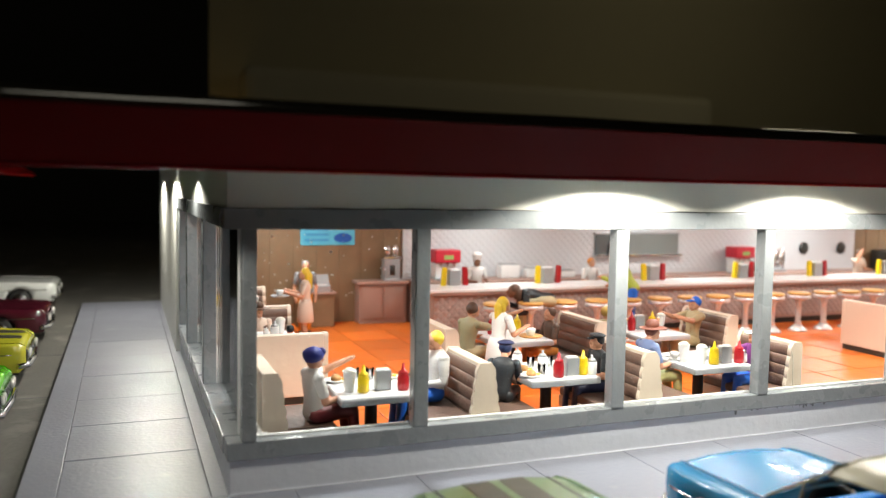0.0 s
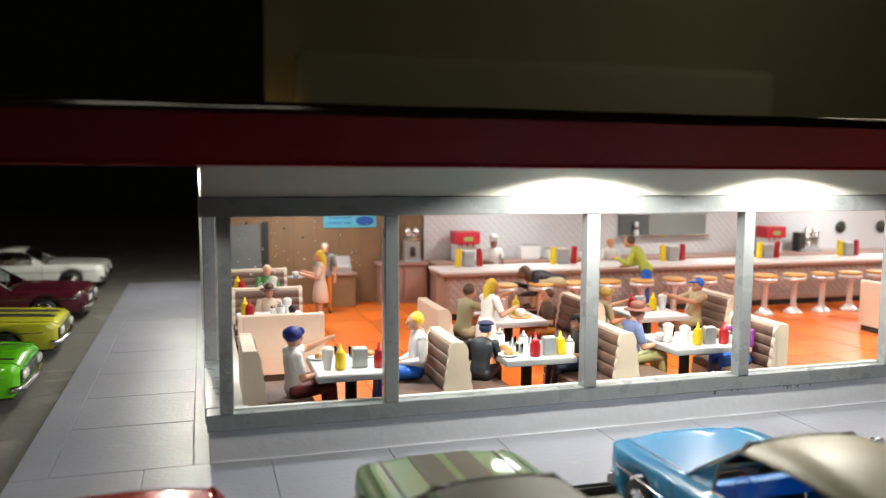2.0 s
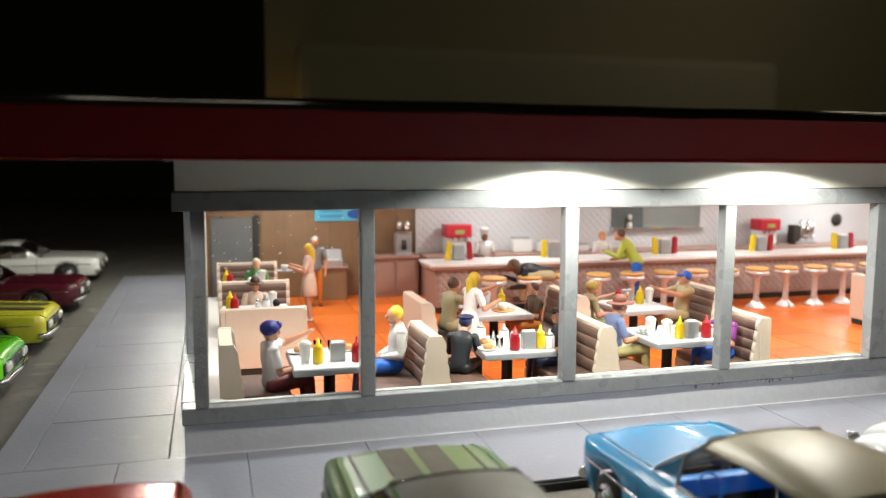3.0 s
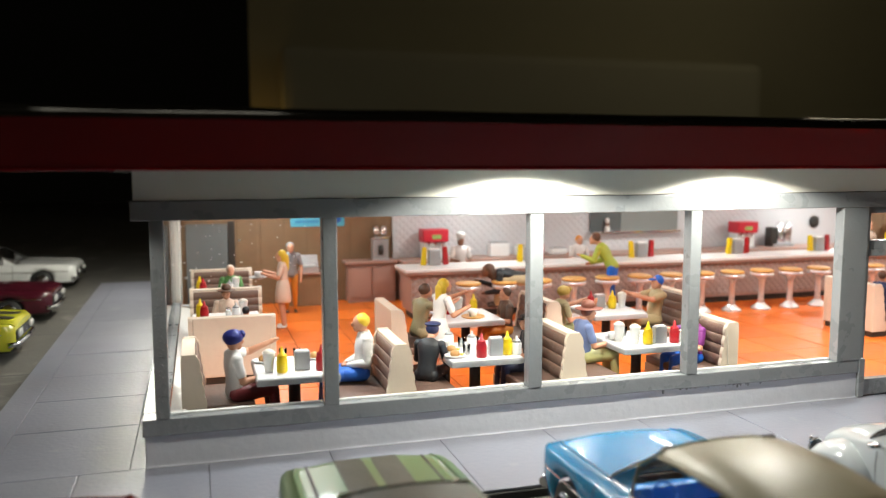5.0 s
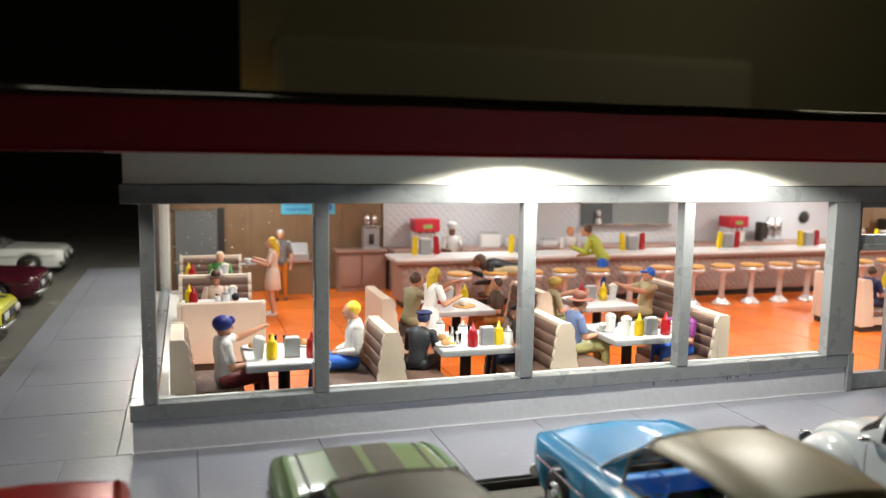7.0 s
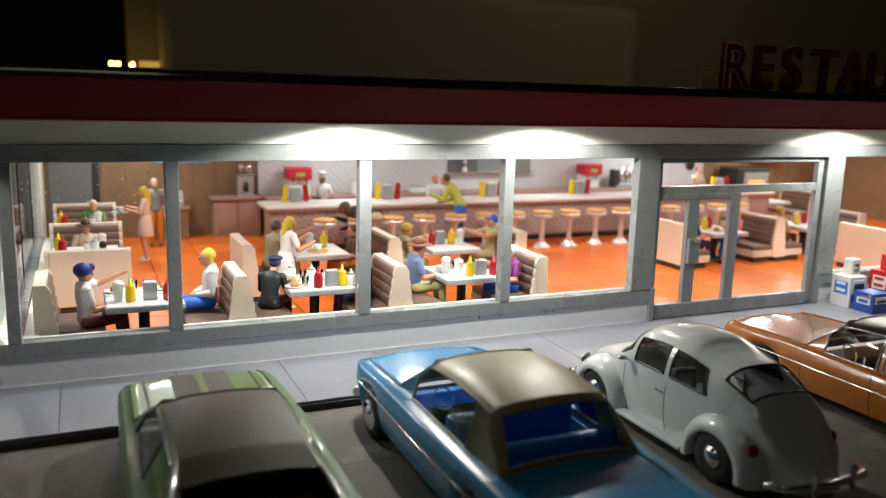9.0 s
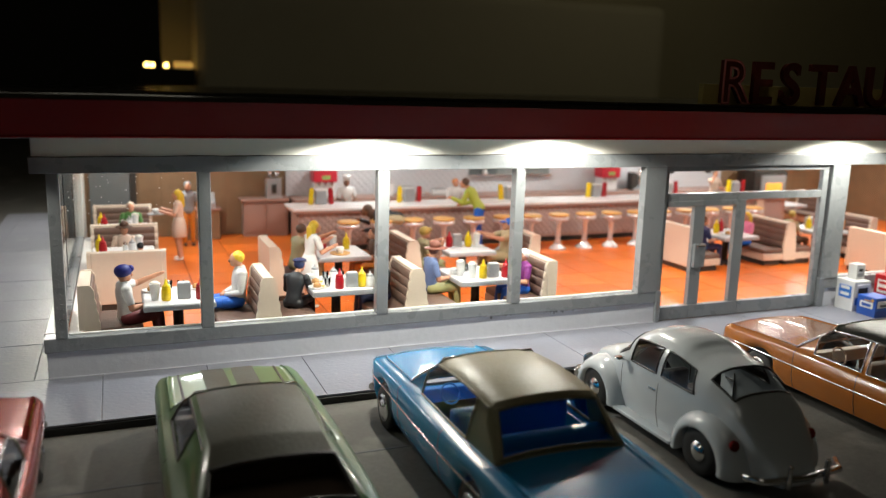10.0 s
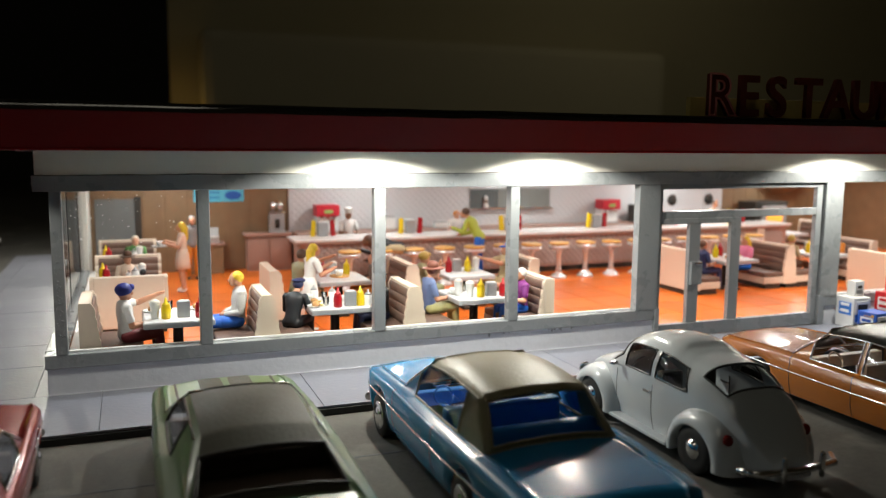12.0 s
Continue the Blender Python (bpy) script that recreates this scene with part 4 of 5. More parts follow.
redc.matrix_basis = pose(0.13 * K, 5.52 * K, ZA * K)
SIDE = [("plain white model sedan by the curb", (0.72, 0.73, 0.73), 7.75), ("lime green model muscle car with black hood", (0.12, 0.55, 0.01), 10.2), ("yellow model coupe with black stripe", (0.55, 0.54, 0.04), 12.75), ("dark maroon model sedan by the curb", (0.075, 0.008, 0.018), 15.85), ("white model sedan parked far down the side", (0.72, 0.73, 0.72), 19.8)]
for lb, colr, cy in SIDE:
    pm = paint(lb.split()[0] + "_car_paint", colr, 0.2)
    st = ((-0.42, 0.42, DARK),) if "black hood" in lb else ((-0.30, 0.30, DARK),) if "stripe" in lb else ()
    o = car(lb, pm, pm, 3.5, 1.36, 0.58, 0.88, (-1.2, -1.6, -2.2, -2.8), (-0.7, -2.7), stripes=st)
    o.matrix_basis = pose((-1.46 if cy > 19 else -1.34) * K, cy * K, ZA * K, 0, 0, -90)

# ---- beetle-shaped car ----


def beetle():
    c = thing("model_car", "pale grey rounded model compact car with chrome hubcaps", "model car", "parked model cars")
    col = paint("pale_grey_car_paint", (0.55, 0.59, 0.62), 0.16)
    L, R = 2.83, 0.222
    wheels = (-0.50, -2.17)
    top = [(0, 0.34), (-0.05, 0.45), (-0.18, 0.56), (-0.42, 0.645), (-0.72, 0.695), (-0.80, 0.78), (-0.92, 0.935), (-1.04, 1.005), (-1.25, 1.04), (-1.5, 1.045), (-1.75, 1.02), (-1.98, 0.96), (-2.18, 0.87), (-2.36, 0.755), (-2.52, 0.62), (-2.65, 0.48), (-2.75, 0.36), (-2.83, 0.22)]
    wid = [(0, 0.15), (-0.1, 0.25), (-0.4, 0.33), (-0.75, 0.42), (-1.2, 0.455), (-1.7, 0.455), (-2.1, 0.43), (-2.4, 0.375), (-2.65, 0.30), (-2.83, 0.17)]

    def ev(tab, y):
        return float(np.interp(-y, [-a for a, _ in tab], [v for _, v in tab]))

    def soft(tab, y):
        return sum(ev(tab, min(0.0, max(-L, y + d))) for d in (-0.06, -0.03, 0.0, 0.03, 0.06)) / 5.0
    marks = [-0.76, -0.93, -1.02, -1.44, -1.52, -1.99, -2.08, -2.34]
    ys_ = sorted([y for y in np.linspace(0, -L, 60).tolist() if all(abs(y - m) > 0.02 for m in marks)] + marks, reverse=True)
    NU = 10                                       # rows of the rounded upper shell
    secs, slant = [], []
    for y in ys_:
        T, w = soft(top, y), soft(wid, y)
        bt = min(0.60, T - 0.10 * min(1.0, 0.3 + T))
        lo = 0.13 if T > 0.3 else T - 0.12
        pts = [(w * 0.92, lo), (w * 1.01, lo + (bt - lo) * 0.4), (w * 1.02, lo + (bt - lo) * 0.8), (w, bt)]
        ex = float(np.interp(-y, (0.0, 0.55, 0.80, 1.95, 2.45), (0.80, 0.80, 0.62, 0.62, 0.74)))
        for k in range(1, NU + 1):
            q = math.pi / 2 * k / NU
            pts.append((w * max(0.0, math.cos(q)) ** ex if k < NU else 0.0, bt + (T - bt) * math.sin(q) ** 0.92))
        secs.append(pts)
        # the rear quarter window leans forward with height
        g = max(0.0, min(1.0, (-1.52 - y) / 0.35)) * max(0.0, min(1.0, (y + 2.08) / 0.09))
        slant.append([0.0] * 4 + [0.20 * g * (k / NU) for k in range(1, NU + 1)])
    names = ("body_shell", "windshield", "rear_window", "ga1", "ga2", "gb1", "gb2")
    bms = {k: bmesh.new() for k in names}
    cache = {}
    n = len(secs[0])

    def at(i, j, s, grow=0.0):
        return (s * (secs[i][j][0] + grow), ys_[i] + slant[i][j], secs[i][j][1])

    def vert(key, i, j, s):
        kk = (key, i, j, s if secs[i][j][0] else 1)
        if kk not in cache:
            cache[kk] = bms[key].verts.new(at(i, j, s))
        return cache[kk]
    for i in range(len(ys_) - 1):
        ym = (ys_[i] + ys_[i + 1]) / 2
        for j in range(n - 1):
            for s in (1, -1):
                key = "body_shell"
                if -0.93 < ym < -0.76 and j >= 6:
                    key = "windshield"
                elif -2.34 < ym < -2.08 and j >= 8:
                    key = "rear_window"
                elif 4 <= j <= 7 and -1.44 < ym < -1.02:
                    key = "ga1" if s > 0 else "ga2"
                elif 4 <= j <= 7 and -1.99 < ym < -1.52:
                    key = "gb1" if s > 0 else "gb2"
                q = list(dict.fromkeys([vert(key, i, j, s), vert(key, i + 1, j, s), vert(key, i + 1, j + 1, s), vert(key, i, j + 1, s)]))
                f = bms[key].faces.new(q)
                f.smooth = True
    for i in (0, len(ys_) - 1):
        ring = [vert("body_shell", i, j, 1) for j in range(n)] + [vert("body_shell", i, j, -1) for j in range(n - 2, -1, -1)]
        bms["body_shell"].faces.new(ring)
    rubber = mat("window_rubber", (0.03, 0.03, 0.03), 0.4)
    for k in names:
        bmesh.ops.recalc_face_normals(bms[k], faces=bms[k].faces)
        o = part("side_window" if k[0] == "g" else k, bms[k], col if k == "body_shell" else CARGL, c)
        if k != "body_shell":
            o.visible_shadow = False

    def idx(y):
        return min(range(len(ys_)), key=lambda i: abs(ys_[i] - y))

    def surround(name, y0, y1, j0, j1, sides, m_, r):
        """A rubber or chrome bead round a window opening."""
        a, b_ = idx(y0), idx(y1)
        bm = B()
        if len(sides) == 1:
            s = sides[0]
            loop = [(i, j0, s) for i in range(a, b_ + 1)] + [(b_, j, s) for j in range(j0 + 1, j1)] + [(i, j1, s) for i in range(b_, a - 1, -1)] + [(a, j, s) for j in range(j1 - 1, j0 - 1, -1)]
        else:
            loop = [(a, j, 1) for j in range(j0, n)] + [(a, j, -1) for j in range(n - 2, j0 - 1, -1)] + [(i, j0, -1) for i in range(a + 1, b_)] + [(b_, j, -1) for j in range(j0, n)] + [(b_, j, 1) for j in range(n - 2, j0 - 1, -1)] + [(i, j0, 1) for i in range(b_ - 1, a - 1, -1)]
        sweep(bm, [at(i, j, s, 0.002) for i, j, s in loop], r, 6)
        part(name, bm, m_, c)
    surround("rear_window_trim", -2.08, -2.34, 8, n - 1, (1, -1), rubber, 0.012)
    surround("windshield_trim", -0.76, -0.93, 6, n - 1, (1, -1), rubber, 0.010)
    for s in (1, -1):
        surround("window_trim", -1.02, -1.44, 4, 8, (s,), rubber, 0.010)
        surround("window_trim", -1.52, -1.99, 4, 8, (s,), rubber, 0.010)
        for y0 in (-0.84, -1.48):
            k = idx(y0)
            bm = B()
            sweep(bm, [(s * (a[0] - 0.003), ys_[k], a[1]) for a in secs[k][:4]], 0.006, 5)
            part("door_seam", bm, DARK, c)
        part("door_handle", box(B(), s * 0.465 - 0.012, -1.47, 0.51, s * 0.455 + 0.012, -1.36, 0.535, 0.006), CHROME, c)
        mr = B()
        tube(mr, (s * 0.42, -0.93, 0.64), (s * 0.50, -0.93, 0.67), 0.01, n=6)
        lathe(mr, [(0.02, -0.015), (0.05, -0.01), (0.05, 0.01), (0.02, 0.015)], 12, at=(s * 0.52, -0.93, 0.68))
        part("side_mirror", mr, CHROME, c)
        # fenders as open arches
        for wy, ra, zc in ((-0.50, 0.39, 0.16), (-2.17, 0.41, 0.16)):
            bm = B()
            prev = None
            for k in range(21):
                a = math.pi * (-0.04 + 1.08 * k / 20.0)
                ring = []
                for x, r in ((0.24, ra), (0.36, ra * 0.995), (0.44, ra * 0.96), (0.50, ra * 0.88), (0.53, ra * 0.78), (0.54, ra * 0.69), (0.532, ra * 0.635), (0.40, ra * 0.63)):
                    ring.append(bm.verts.new((s * x, wy + r * math.cos(a) * 1.06, zc + r * math.sin(a) * 1.02)))
                if prev:
                    for p in range(len(ring) - 1):
                        f = bm.faces.new((prev[p], prev[p + 1], ring[p + 1], ring[p]))
                        f.smooth = True
                prev = ring
            bmesh.ops.recalc_face_normals(bm, faces=bm.faces)
            part("fender", bm, col, c)
            bm = lathe(B(), [(R * 0.62, -0.07), (R * 0.94, -0.07), (R, -0.045), (R, 0.045), (R * 0.94, 0.07), (R * 0.62, 0.07)], 24)
            bmesh.ops.rotate(bm, verts=bm.verts, matrix=Matrix.Rotation(radians(90), 3, "Y"))
            bmesh.ops.translate(bm, verts=bm.verts, vec=(s * 0.44, wy, R))
            wh = part("wheel", bm, RUBBER, c)
            bm = lathe(B(), [(R * 0.64, 0.0), (R * 0.60, 0.02), (R * 0.42, 0.012), (R * 0.36, 0.04), (0.02, 0.055)], 20)
            bmesh.ops.rotate(bm, verts=bm.verts, matrix=Matrix.Rotation(radians(90 * s), 3, "Y"))
            bmesh.ops.translate(bm, verts=bm.verts, vec=(s * 0.49, wy, R))
            part("hub_cap", bm, CHROME, wh)
        part("running_board", box(B(), min(s * 0.36, s * 0.53), -1.80, 0.12, max(s * 0.36, s * 0.53), -0.88, 0.155, 0.012), col, c)
        bm = lathe(B(), [(0.06, 0), (0.063, 0.02), (0.04, 0.035), (0.01, 0.04)], 16)
        bmesh.ops.rotate(bm, verts=bm.verts, matrix=Matrix.Rotation(radians(-65), 3, "X"))
        bmesh.ops.translate(bm, verts=bm.verts, vec=(s * 0.41, -0.20, 0.43))
        part("headlight", bm, CHROME, c)
        bm = lathe(B(), [(0.05, 0), (0.05, 0.02), (0.03, 0.035)], 12)
        bmesh.ops.rotate(bm, verts=bm.verts, matrix=Matrix.Rotation(radians(70), 3, "X"))
        bmesh.ops.translate(bm, verts=bm.verts, vec=(s * 0.42, -2.50, 0.40))
        part("taillight", bm, mat("taillight_red", (0.16, 0.008, 0.008), 0.15), c)
    for yy, sg in ((0.05, 1), (-L - 0.05, -1)):
        bm = B()
        pts = [(-0.50, yy - sg * 0.16), (-0.40, yy - sg * 0.02), (0, yy + sg * 0.03), (0.40, yy - sg * 0.02), (0.50, yy - sg * 0.16)]
        sweep(bm, [(a[0], a[1], 0.24) for a in pts], 0.03, 10)
        for x in (-0.2, 0.2):
            tube(bm, (x, yy + sg * 0.04, 0.18), (x, yy + sg * 0.04, 0.36), 0.022, n=8)
        part("bumper", bm, CHROME, c)
    bm = B()
    for s in (1, -1):
        box(bm, s * 0.20 - 0.13, -1.40, 0.2, s * 0.20 + 0.13, -1.15, 0.42, 0.04)
        box(bm, s * 0.20 - 0.13, -1.46, 0.35, s * 0.20 + 0.13, -1.36, 0.70, 0.04)
    part("front_seats", bm, DARK, c)
    part("floor_pan", box(B(), -0.36, -2.6, 0.12, 0.36, -0.2, 0.16), DARK, c)
    return c


vw = beetle()
vw.matrix_basis = pose(6.58 * K, 5.36 * K, ZA * K)

# ---- painted figurines: one plain mesh each ----


def swatch(name, c):
    key = "fig_" + name
    return bpy.data.materials.get(key) or mat(key, c, 0.5, vary=0.12, scale=8, bump=0.003, bscale=30)


CLOTH = dict(white=(0.72, 0.70, 0.68), blue=(0.01, 0.12, 0.58), deep_blue=(0.012, 0.022, 0.22), navy=(0.02, 0.03, 0.10), maroon=(0.16, 0.015, 0.02), black=(0.015, 0.016, 0.02), yellow=(0.70, 0.47, 0.03), olive=(0.33, 0.33, 0.16), tan=(0.42, 0.33, 0.18), orange=(0.65, 0.22, 0.02), green=(0.10, 0.28, 0.08), lime=(0.40, 0.48, 0.06), brown=(0.10, 0.05, 0.03), pink=(0.75, 0.20, 0.35), purple=(0.20, 0.03, 0.20), grey=(0.22, 0.22, 0.23), gold=(0.45, 0.30, 0.06), cream=(0.70, 0.56, 0.45), rust=(0.22, 0.075, 0.05), denim=(0.16, 0.22, 0.42), pale_lime=(0.52, 0.50, 0.22), khaki=(0.36, 0.31, 0.17), blush=(0.72, 0.55, 0.44))


def ball(bm, c, r, slot):
    before = set(bm.faces)
    bmesh.ops.create_uvsphere(bm, u_segments=12, v_segments=8, radius=1.0, matrix=Matrix.Translation(c) @ Matrix.Diagonal((*r, 1)))
    for f in set(bm.faces) - before:
        f.smooth, f.material_index = True, slot


def ovals(bm, rows, slot, n=14):
    """A limb or garment through oval rings (centre, half width, half depth, tilt)."""
    rings = []
    for c, rx, ry, tilt in rows:
        e = Vector((0, math.cos(tilt), -math.sin(tilt)))
        rings.append([bm.verts.new(Vector(c) + Vector((rx * math.cos(2 * math.pi * i / n), 0, 0)) + e * (ry * math.sin(2 * math.pi * i / n))) for i in range(n)])
    fs = [bm.faces.new((p[i], p[(i + 1) % n], q[(i + 1) % n], q[i])) for p, q in zip(rings, rings[1:]) for i in range(n)]
    fs += [bm.faces.new(rings[0][::-1]), bm.faces.new(rings[-1])]
    for f in fs:
        f.smooth, f.material_index = True, slot


REST = ((0.06, 0.06, -0.26), (-0.02, 0.29, -0.25))        # elbow and wrist from the shoulder
LAP = ((0.05, 0.02, -0.27), (-0.10, 0.22, -0.32))
REACH = ((0.05, 0.24, -0.06), (0.00, 0.50, 0.02))
POINT = ((0.05, 0.25, 0.00), (0.02, 0.53, 0.10))
CARRY = ((0.05, 0.08, -0.24), (0.02, 0.33, -0.16))
RAISED = ((0.07, 0.20, -0.02), (0.00, 0.26, 0.26))
DOWN = ((0.07, 0.00, -0.27), (0.05, 0.05, -0.52))


def figurine(label, pose_, shirt, legs, hair, at, turn, style="short", right=REST, left=REST, skin=SKIN, lean=0.0, size=0.75, dress=False, tip=0.0, shoes="brown", sleeves=False):
    """A plain painted figure facing +y: 'sit' with its seat at z=0.44, or 'stand'."""
    bm = B()
    hip = 0.52 if pose_ == "sit" else 0.90
    up, e = Vector((0, math.sin(lean), math.cos(lean))), Vector((0, math.cos(lean), -math.sin(lean)))
    hp = Vector((0, 0, hip))
    slim = 0.88 if dress else 1.0
    ovals(bm, [(hp + up * h, rx * slim, ry, lean) for h, rx, ry in ((-0.07, 0.13, 0.10), (0.0, 0.158, 0.125), (0.10, 0.142, 0.112), (0.19, 0.132, 0.102), (0.30, 0.158, 0.118), (0.40, 0.185, 0.110), (0.46, 0.172, 0.088), (0.50, 0.10, 0.066), (0.52, 0.058, 0.055))], 1)
    sh = hp + up * 0.46
    hd = hp + up * 0.64 + Vector((0, 0.03 - tip * 0.10, -0.02 - abs(tip) * 0.02))
    tube(bm, hp + up * 0.49, hd - up * 0.04, 0.052, 0.05, 10, 0)
    ball(bm, hd, (0.082, 0.098, 0.112), 0)
    ball(bm, hd + Vector((0, 0.045, -0.055)), (0.058, 0.055, 0.055), 0)
    ball(bm, hd + Vector((0, 0.100, -0.012)), (0.014, 0.022, 0.026), 0)
    ball(bm, hd + Vector((0, -0.026, 0.034)), (0.095, 0.098, 0.096), 3)
    if style == "cap":
        ball(bm, hd + Vector((0, 0.085, 0.062)), (0.075, 0.085, 0.018), 3)
    elif style == "helmet":
        ball(bm, hd + Vector((0, -0.015, 0.045)), (0.112, 0.125, 0.100), 3)
        ball(bm, hd + Vector((0, 0.10, 0.075)), (0.060, 0.040, 0.045), 3)
    elif style == "officer":
        ball(bm, hd + Vector((0, -0.01, 0.095)), (0.122, 0.128, 0.035), 3)
        ball(bm, hd + Vector((0, 0.105, 0.058)), (0.070, 0.050, 0.014), 3)
    elif style == "cowboy":
        ball(bm, hd + Vector((0, 0, 0.062)), (0.185, 0.215, 0.020), 3)
        ball(bm, hd + Vector((0, -0.01, 0.110)), (0.090, 0.105, 0.080), 3)
    elif style == "chef":
        ovals(bm, [(hd + Vector((0, -0.01, z)), r, r, 0) for z, r in ((0.05, 0.088), (0.11, 0.090), (0.13, 0.115), (0.18, 0.118), (0.21, 0.08))], 3)
    elif style == "long":
        ball(bm, hd + Vector((0, -0.060, -0.02)), (0.098, 0.075, 0.125), 3)
        tube(bm, hd + Vector((0, -0.095, -0.03)), hd + Vector((0, -0.13, -0.27)), 0.078, 0.045, 10, 3)
    for s, (el, ha) in ((1, right), (-1, left)):
        a = sh + Vector((s * 0.175, 0, -0.035))
        el = a + Vector((s * el[0], el[1], el[2]))
        ha = a + Vector((s * ha[0], ha[1], ha[2]))
        ball(bm, a, (0.068, 0.068, 0.066), 1)
        tube(bm, a, a.lerp(el, 0.68), 0.064, 0.060, 10, 1)
        tube(bm, a.lerp(el, 0.5), el, 0.058 if sleeves else 0.048, 0.054 if sleeves else 0.044, 10, 1 if sleeves else 0)
        tube(bm, el, ha, 0.054 if sleeves else 0.046, 0.040 if sleeves else 0.032, 10, 1 if sleeves else 0)
        d = (ha - el).normalized()
        tube(bm, ha, ha + d * 0.085, 0.036, 0.024, 8, 0)
        tube(bm, ha + d * 0.02, ha + d * 0.05 + Vector((-s * 0.035, 0, 0.012)), 0.014, 0.011, 6, 0)
        if pose_ == "sit":
            kn = hp + Vector((s * 0.12, 0.43, -0.01))
            ft = kn + Vector((0, 0.05, -0.40))
            tube(bm, hp + Vector((s * 0.085, 0.0, -0.01)), hp.lerp(kn, 0.55) + Vector((s * 0.03, 0, 0)), 0.100, 0.090, 10, 2)
            tube(bm, hp.lerp(kn, 0.5) + Vector((s * 0.03, 0, 0)), kn, 0.090, 0.074, 10, 2)
            tube(bm, kn, kn.lerp(ft, 0.55), 0.072, 0.062, 10, 2)
            tube(bm, kn.lerp(ft, 0.5), ft, 0.062, 0.050, 10, 2)
        else:
            kn = Vector((s * 0.09, 0.03, 0.47))
            ft = Vector((s * 0.10, -0.02, 0.085))
            tube(bm, hp + Vector((s * 0.078, 0, -0.03)), kn, 0.086 if dress else 0.095, 0.062, 10, 2)
            tube(bm, kn, kn.lerp(ft, 0.4), 0.060, 0.056, 10, 2)
            tube(bm, kn.lerp(ft, 0.35), ft, 0.056, 0.040, 10, 2)
        ball(bm, ft + Vector((0, 0.055, -0.045)), (0.045, 0.115, 0.038), 4)
    if dress:
        ovals(bm, [(hp + Vector((0, 0, z)), rx, ry, 0) for z, rx, ry in ((0.12, 0.130, 0.105), (0.0, 0.168, 0.145), (-0.15, 0.185, 0.165), (-0.33, 0.195, 0.175), (-0.35, 0.180, 0.160))], 1)
    for v in bm.verts:
        v.co += noise.noise_vector(v.co * 9.0 + Vector((at[0], at[1], 0))) * 0.010
    bmesh.ops.scale(bm, vec=(size, size, size), verts=bm.verts)
    return one("figurine", bm, [skin, swatch(shirt, CLOTH[shirt]), swatch(legs, CLOTH[legs]) if legs != "skin" else skin, swatch(hair, CLOTH[hair]), swatch(shoes, CLOTH[shoes])], label, "figurine", "painted figurines", at=at, turn=turn)


SB = FL - 0.02
fig = figurine
# at the window tables
fig("seated painted figurine in white shirt and blue helmet pointing", "sit", "white", "maroon", "deep_blue", (1.48, 7.58, SB), -78, "helmet", left=POINT, lean=-0.05, size=0.80)
fig("seated blond painted figurine in white shirt and blue trousers", "sit", "white", "blue", "yellow", (2.78, 7.92, SB), 90, right=LAP, left=LAP, lean=-0.12, tip=-0.5, size=0.84, sleeves=True)
fig("seated painted figurine in black uniform leaning on the table", "sit", "black", "black", "navy", (3.44, 7.74, SB), -38, "officer", right=CARRY, left=CARRY, lean=0.28, tip=-0.6, shoes="black", sleeves=True)
fig("seated painted figurine in black uniform and peaked cap", "sit", "black", "navy", "black", (4.68, 7.86, SB), 90, "officer", lean=0.05)
fig("seated painted figurine in blue top and brown cowboy hat", "sit", "denim", "pale_lime", "rust", (5.38, 7.98, SB), -90, "cowboy", left=RAISED, tip=-0.5, size=0.80)
fig("seated painted figurine in purple top and white cap", "sit", "purple", "blue", "white", (6.64, 7.66, SB), 90, "cap", right=REACH)
# second row
fig("seated dark-haired painted figurine in tan shirt", "sit", "khaki", "tan", "brown", (3.88, 9.70, SB), -70, lean=0.18, right=REACH, size=0.84)
fig("standing blond painted waitress figurine in white dress", "stand", "white", "skin", "yellow", (3.88, 8.78, FL), -75, "long", right=CARRY, left=REACH, lean=0.14, dress=True, shoes="white")
fig("seated painted figurine in orange trousers", "sit", "brown", "orange", "brown", (5.12, 9.75, SB), 90)
fig("seated painted figurine in olive top and golden helmet", "sit", "khaki", "olive", "gold", (5.84, 9.62, SB), -90, "helmet", lean=0.1, left=REACH)
fig("seated painted figurine in tan shirt and blue cap reaching out", "sit", "tan", "tan", "blue", (7.32, 9.66, SB), 90, "cap", right=REACH, left=REACH, lean=-0.12, size=0.82)
# at and behind the counter
fig("painted figurine in black shirt leaning over the counter", "sit", "black", "tan", "brown", (6.20, 11.74, FL + 0.24), 72, "long", lean=1.30, skin=SKIN2, right=CARRY, left=LAP, size=0.92, sleeves=True)
fig("painted figurine in lime shirt leaning on the counter", "stand", "lime", "blue", "brown", (7.84, 11.84, FL + 0.08), 48, lean=0.55, right=LAP, left=CARRY, size=0.86, sleeves=True)
fig("standing painted cook figurine in white with cap", "stand", "white", "white", "white", (5.68, 13.5, FL + 0.05), 180, "chef", skin=SKIN2)
fig("standing painted figurine in white and pink behind the counter", "stand", "white", "pink", "orange", (8.02, 13.5, FL), 180)
fig("standing painted cook figurine in cream behind the counter", "stand", "cream", "white", "brown", (14.75, 13.5, FL + 0.1), 180, right=RAISED)
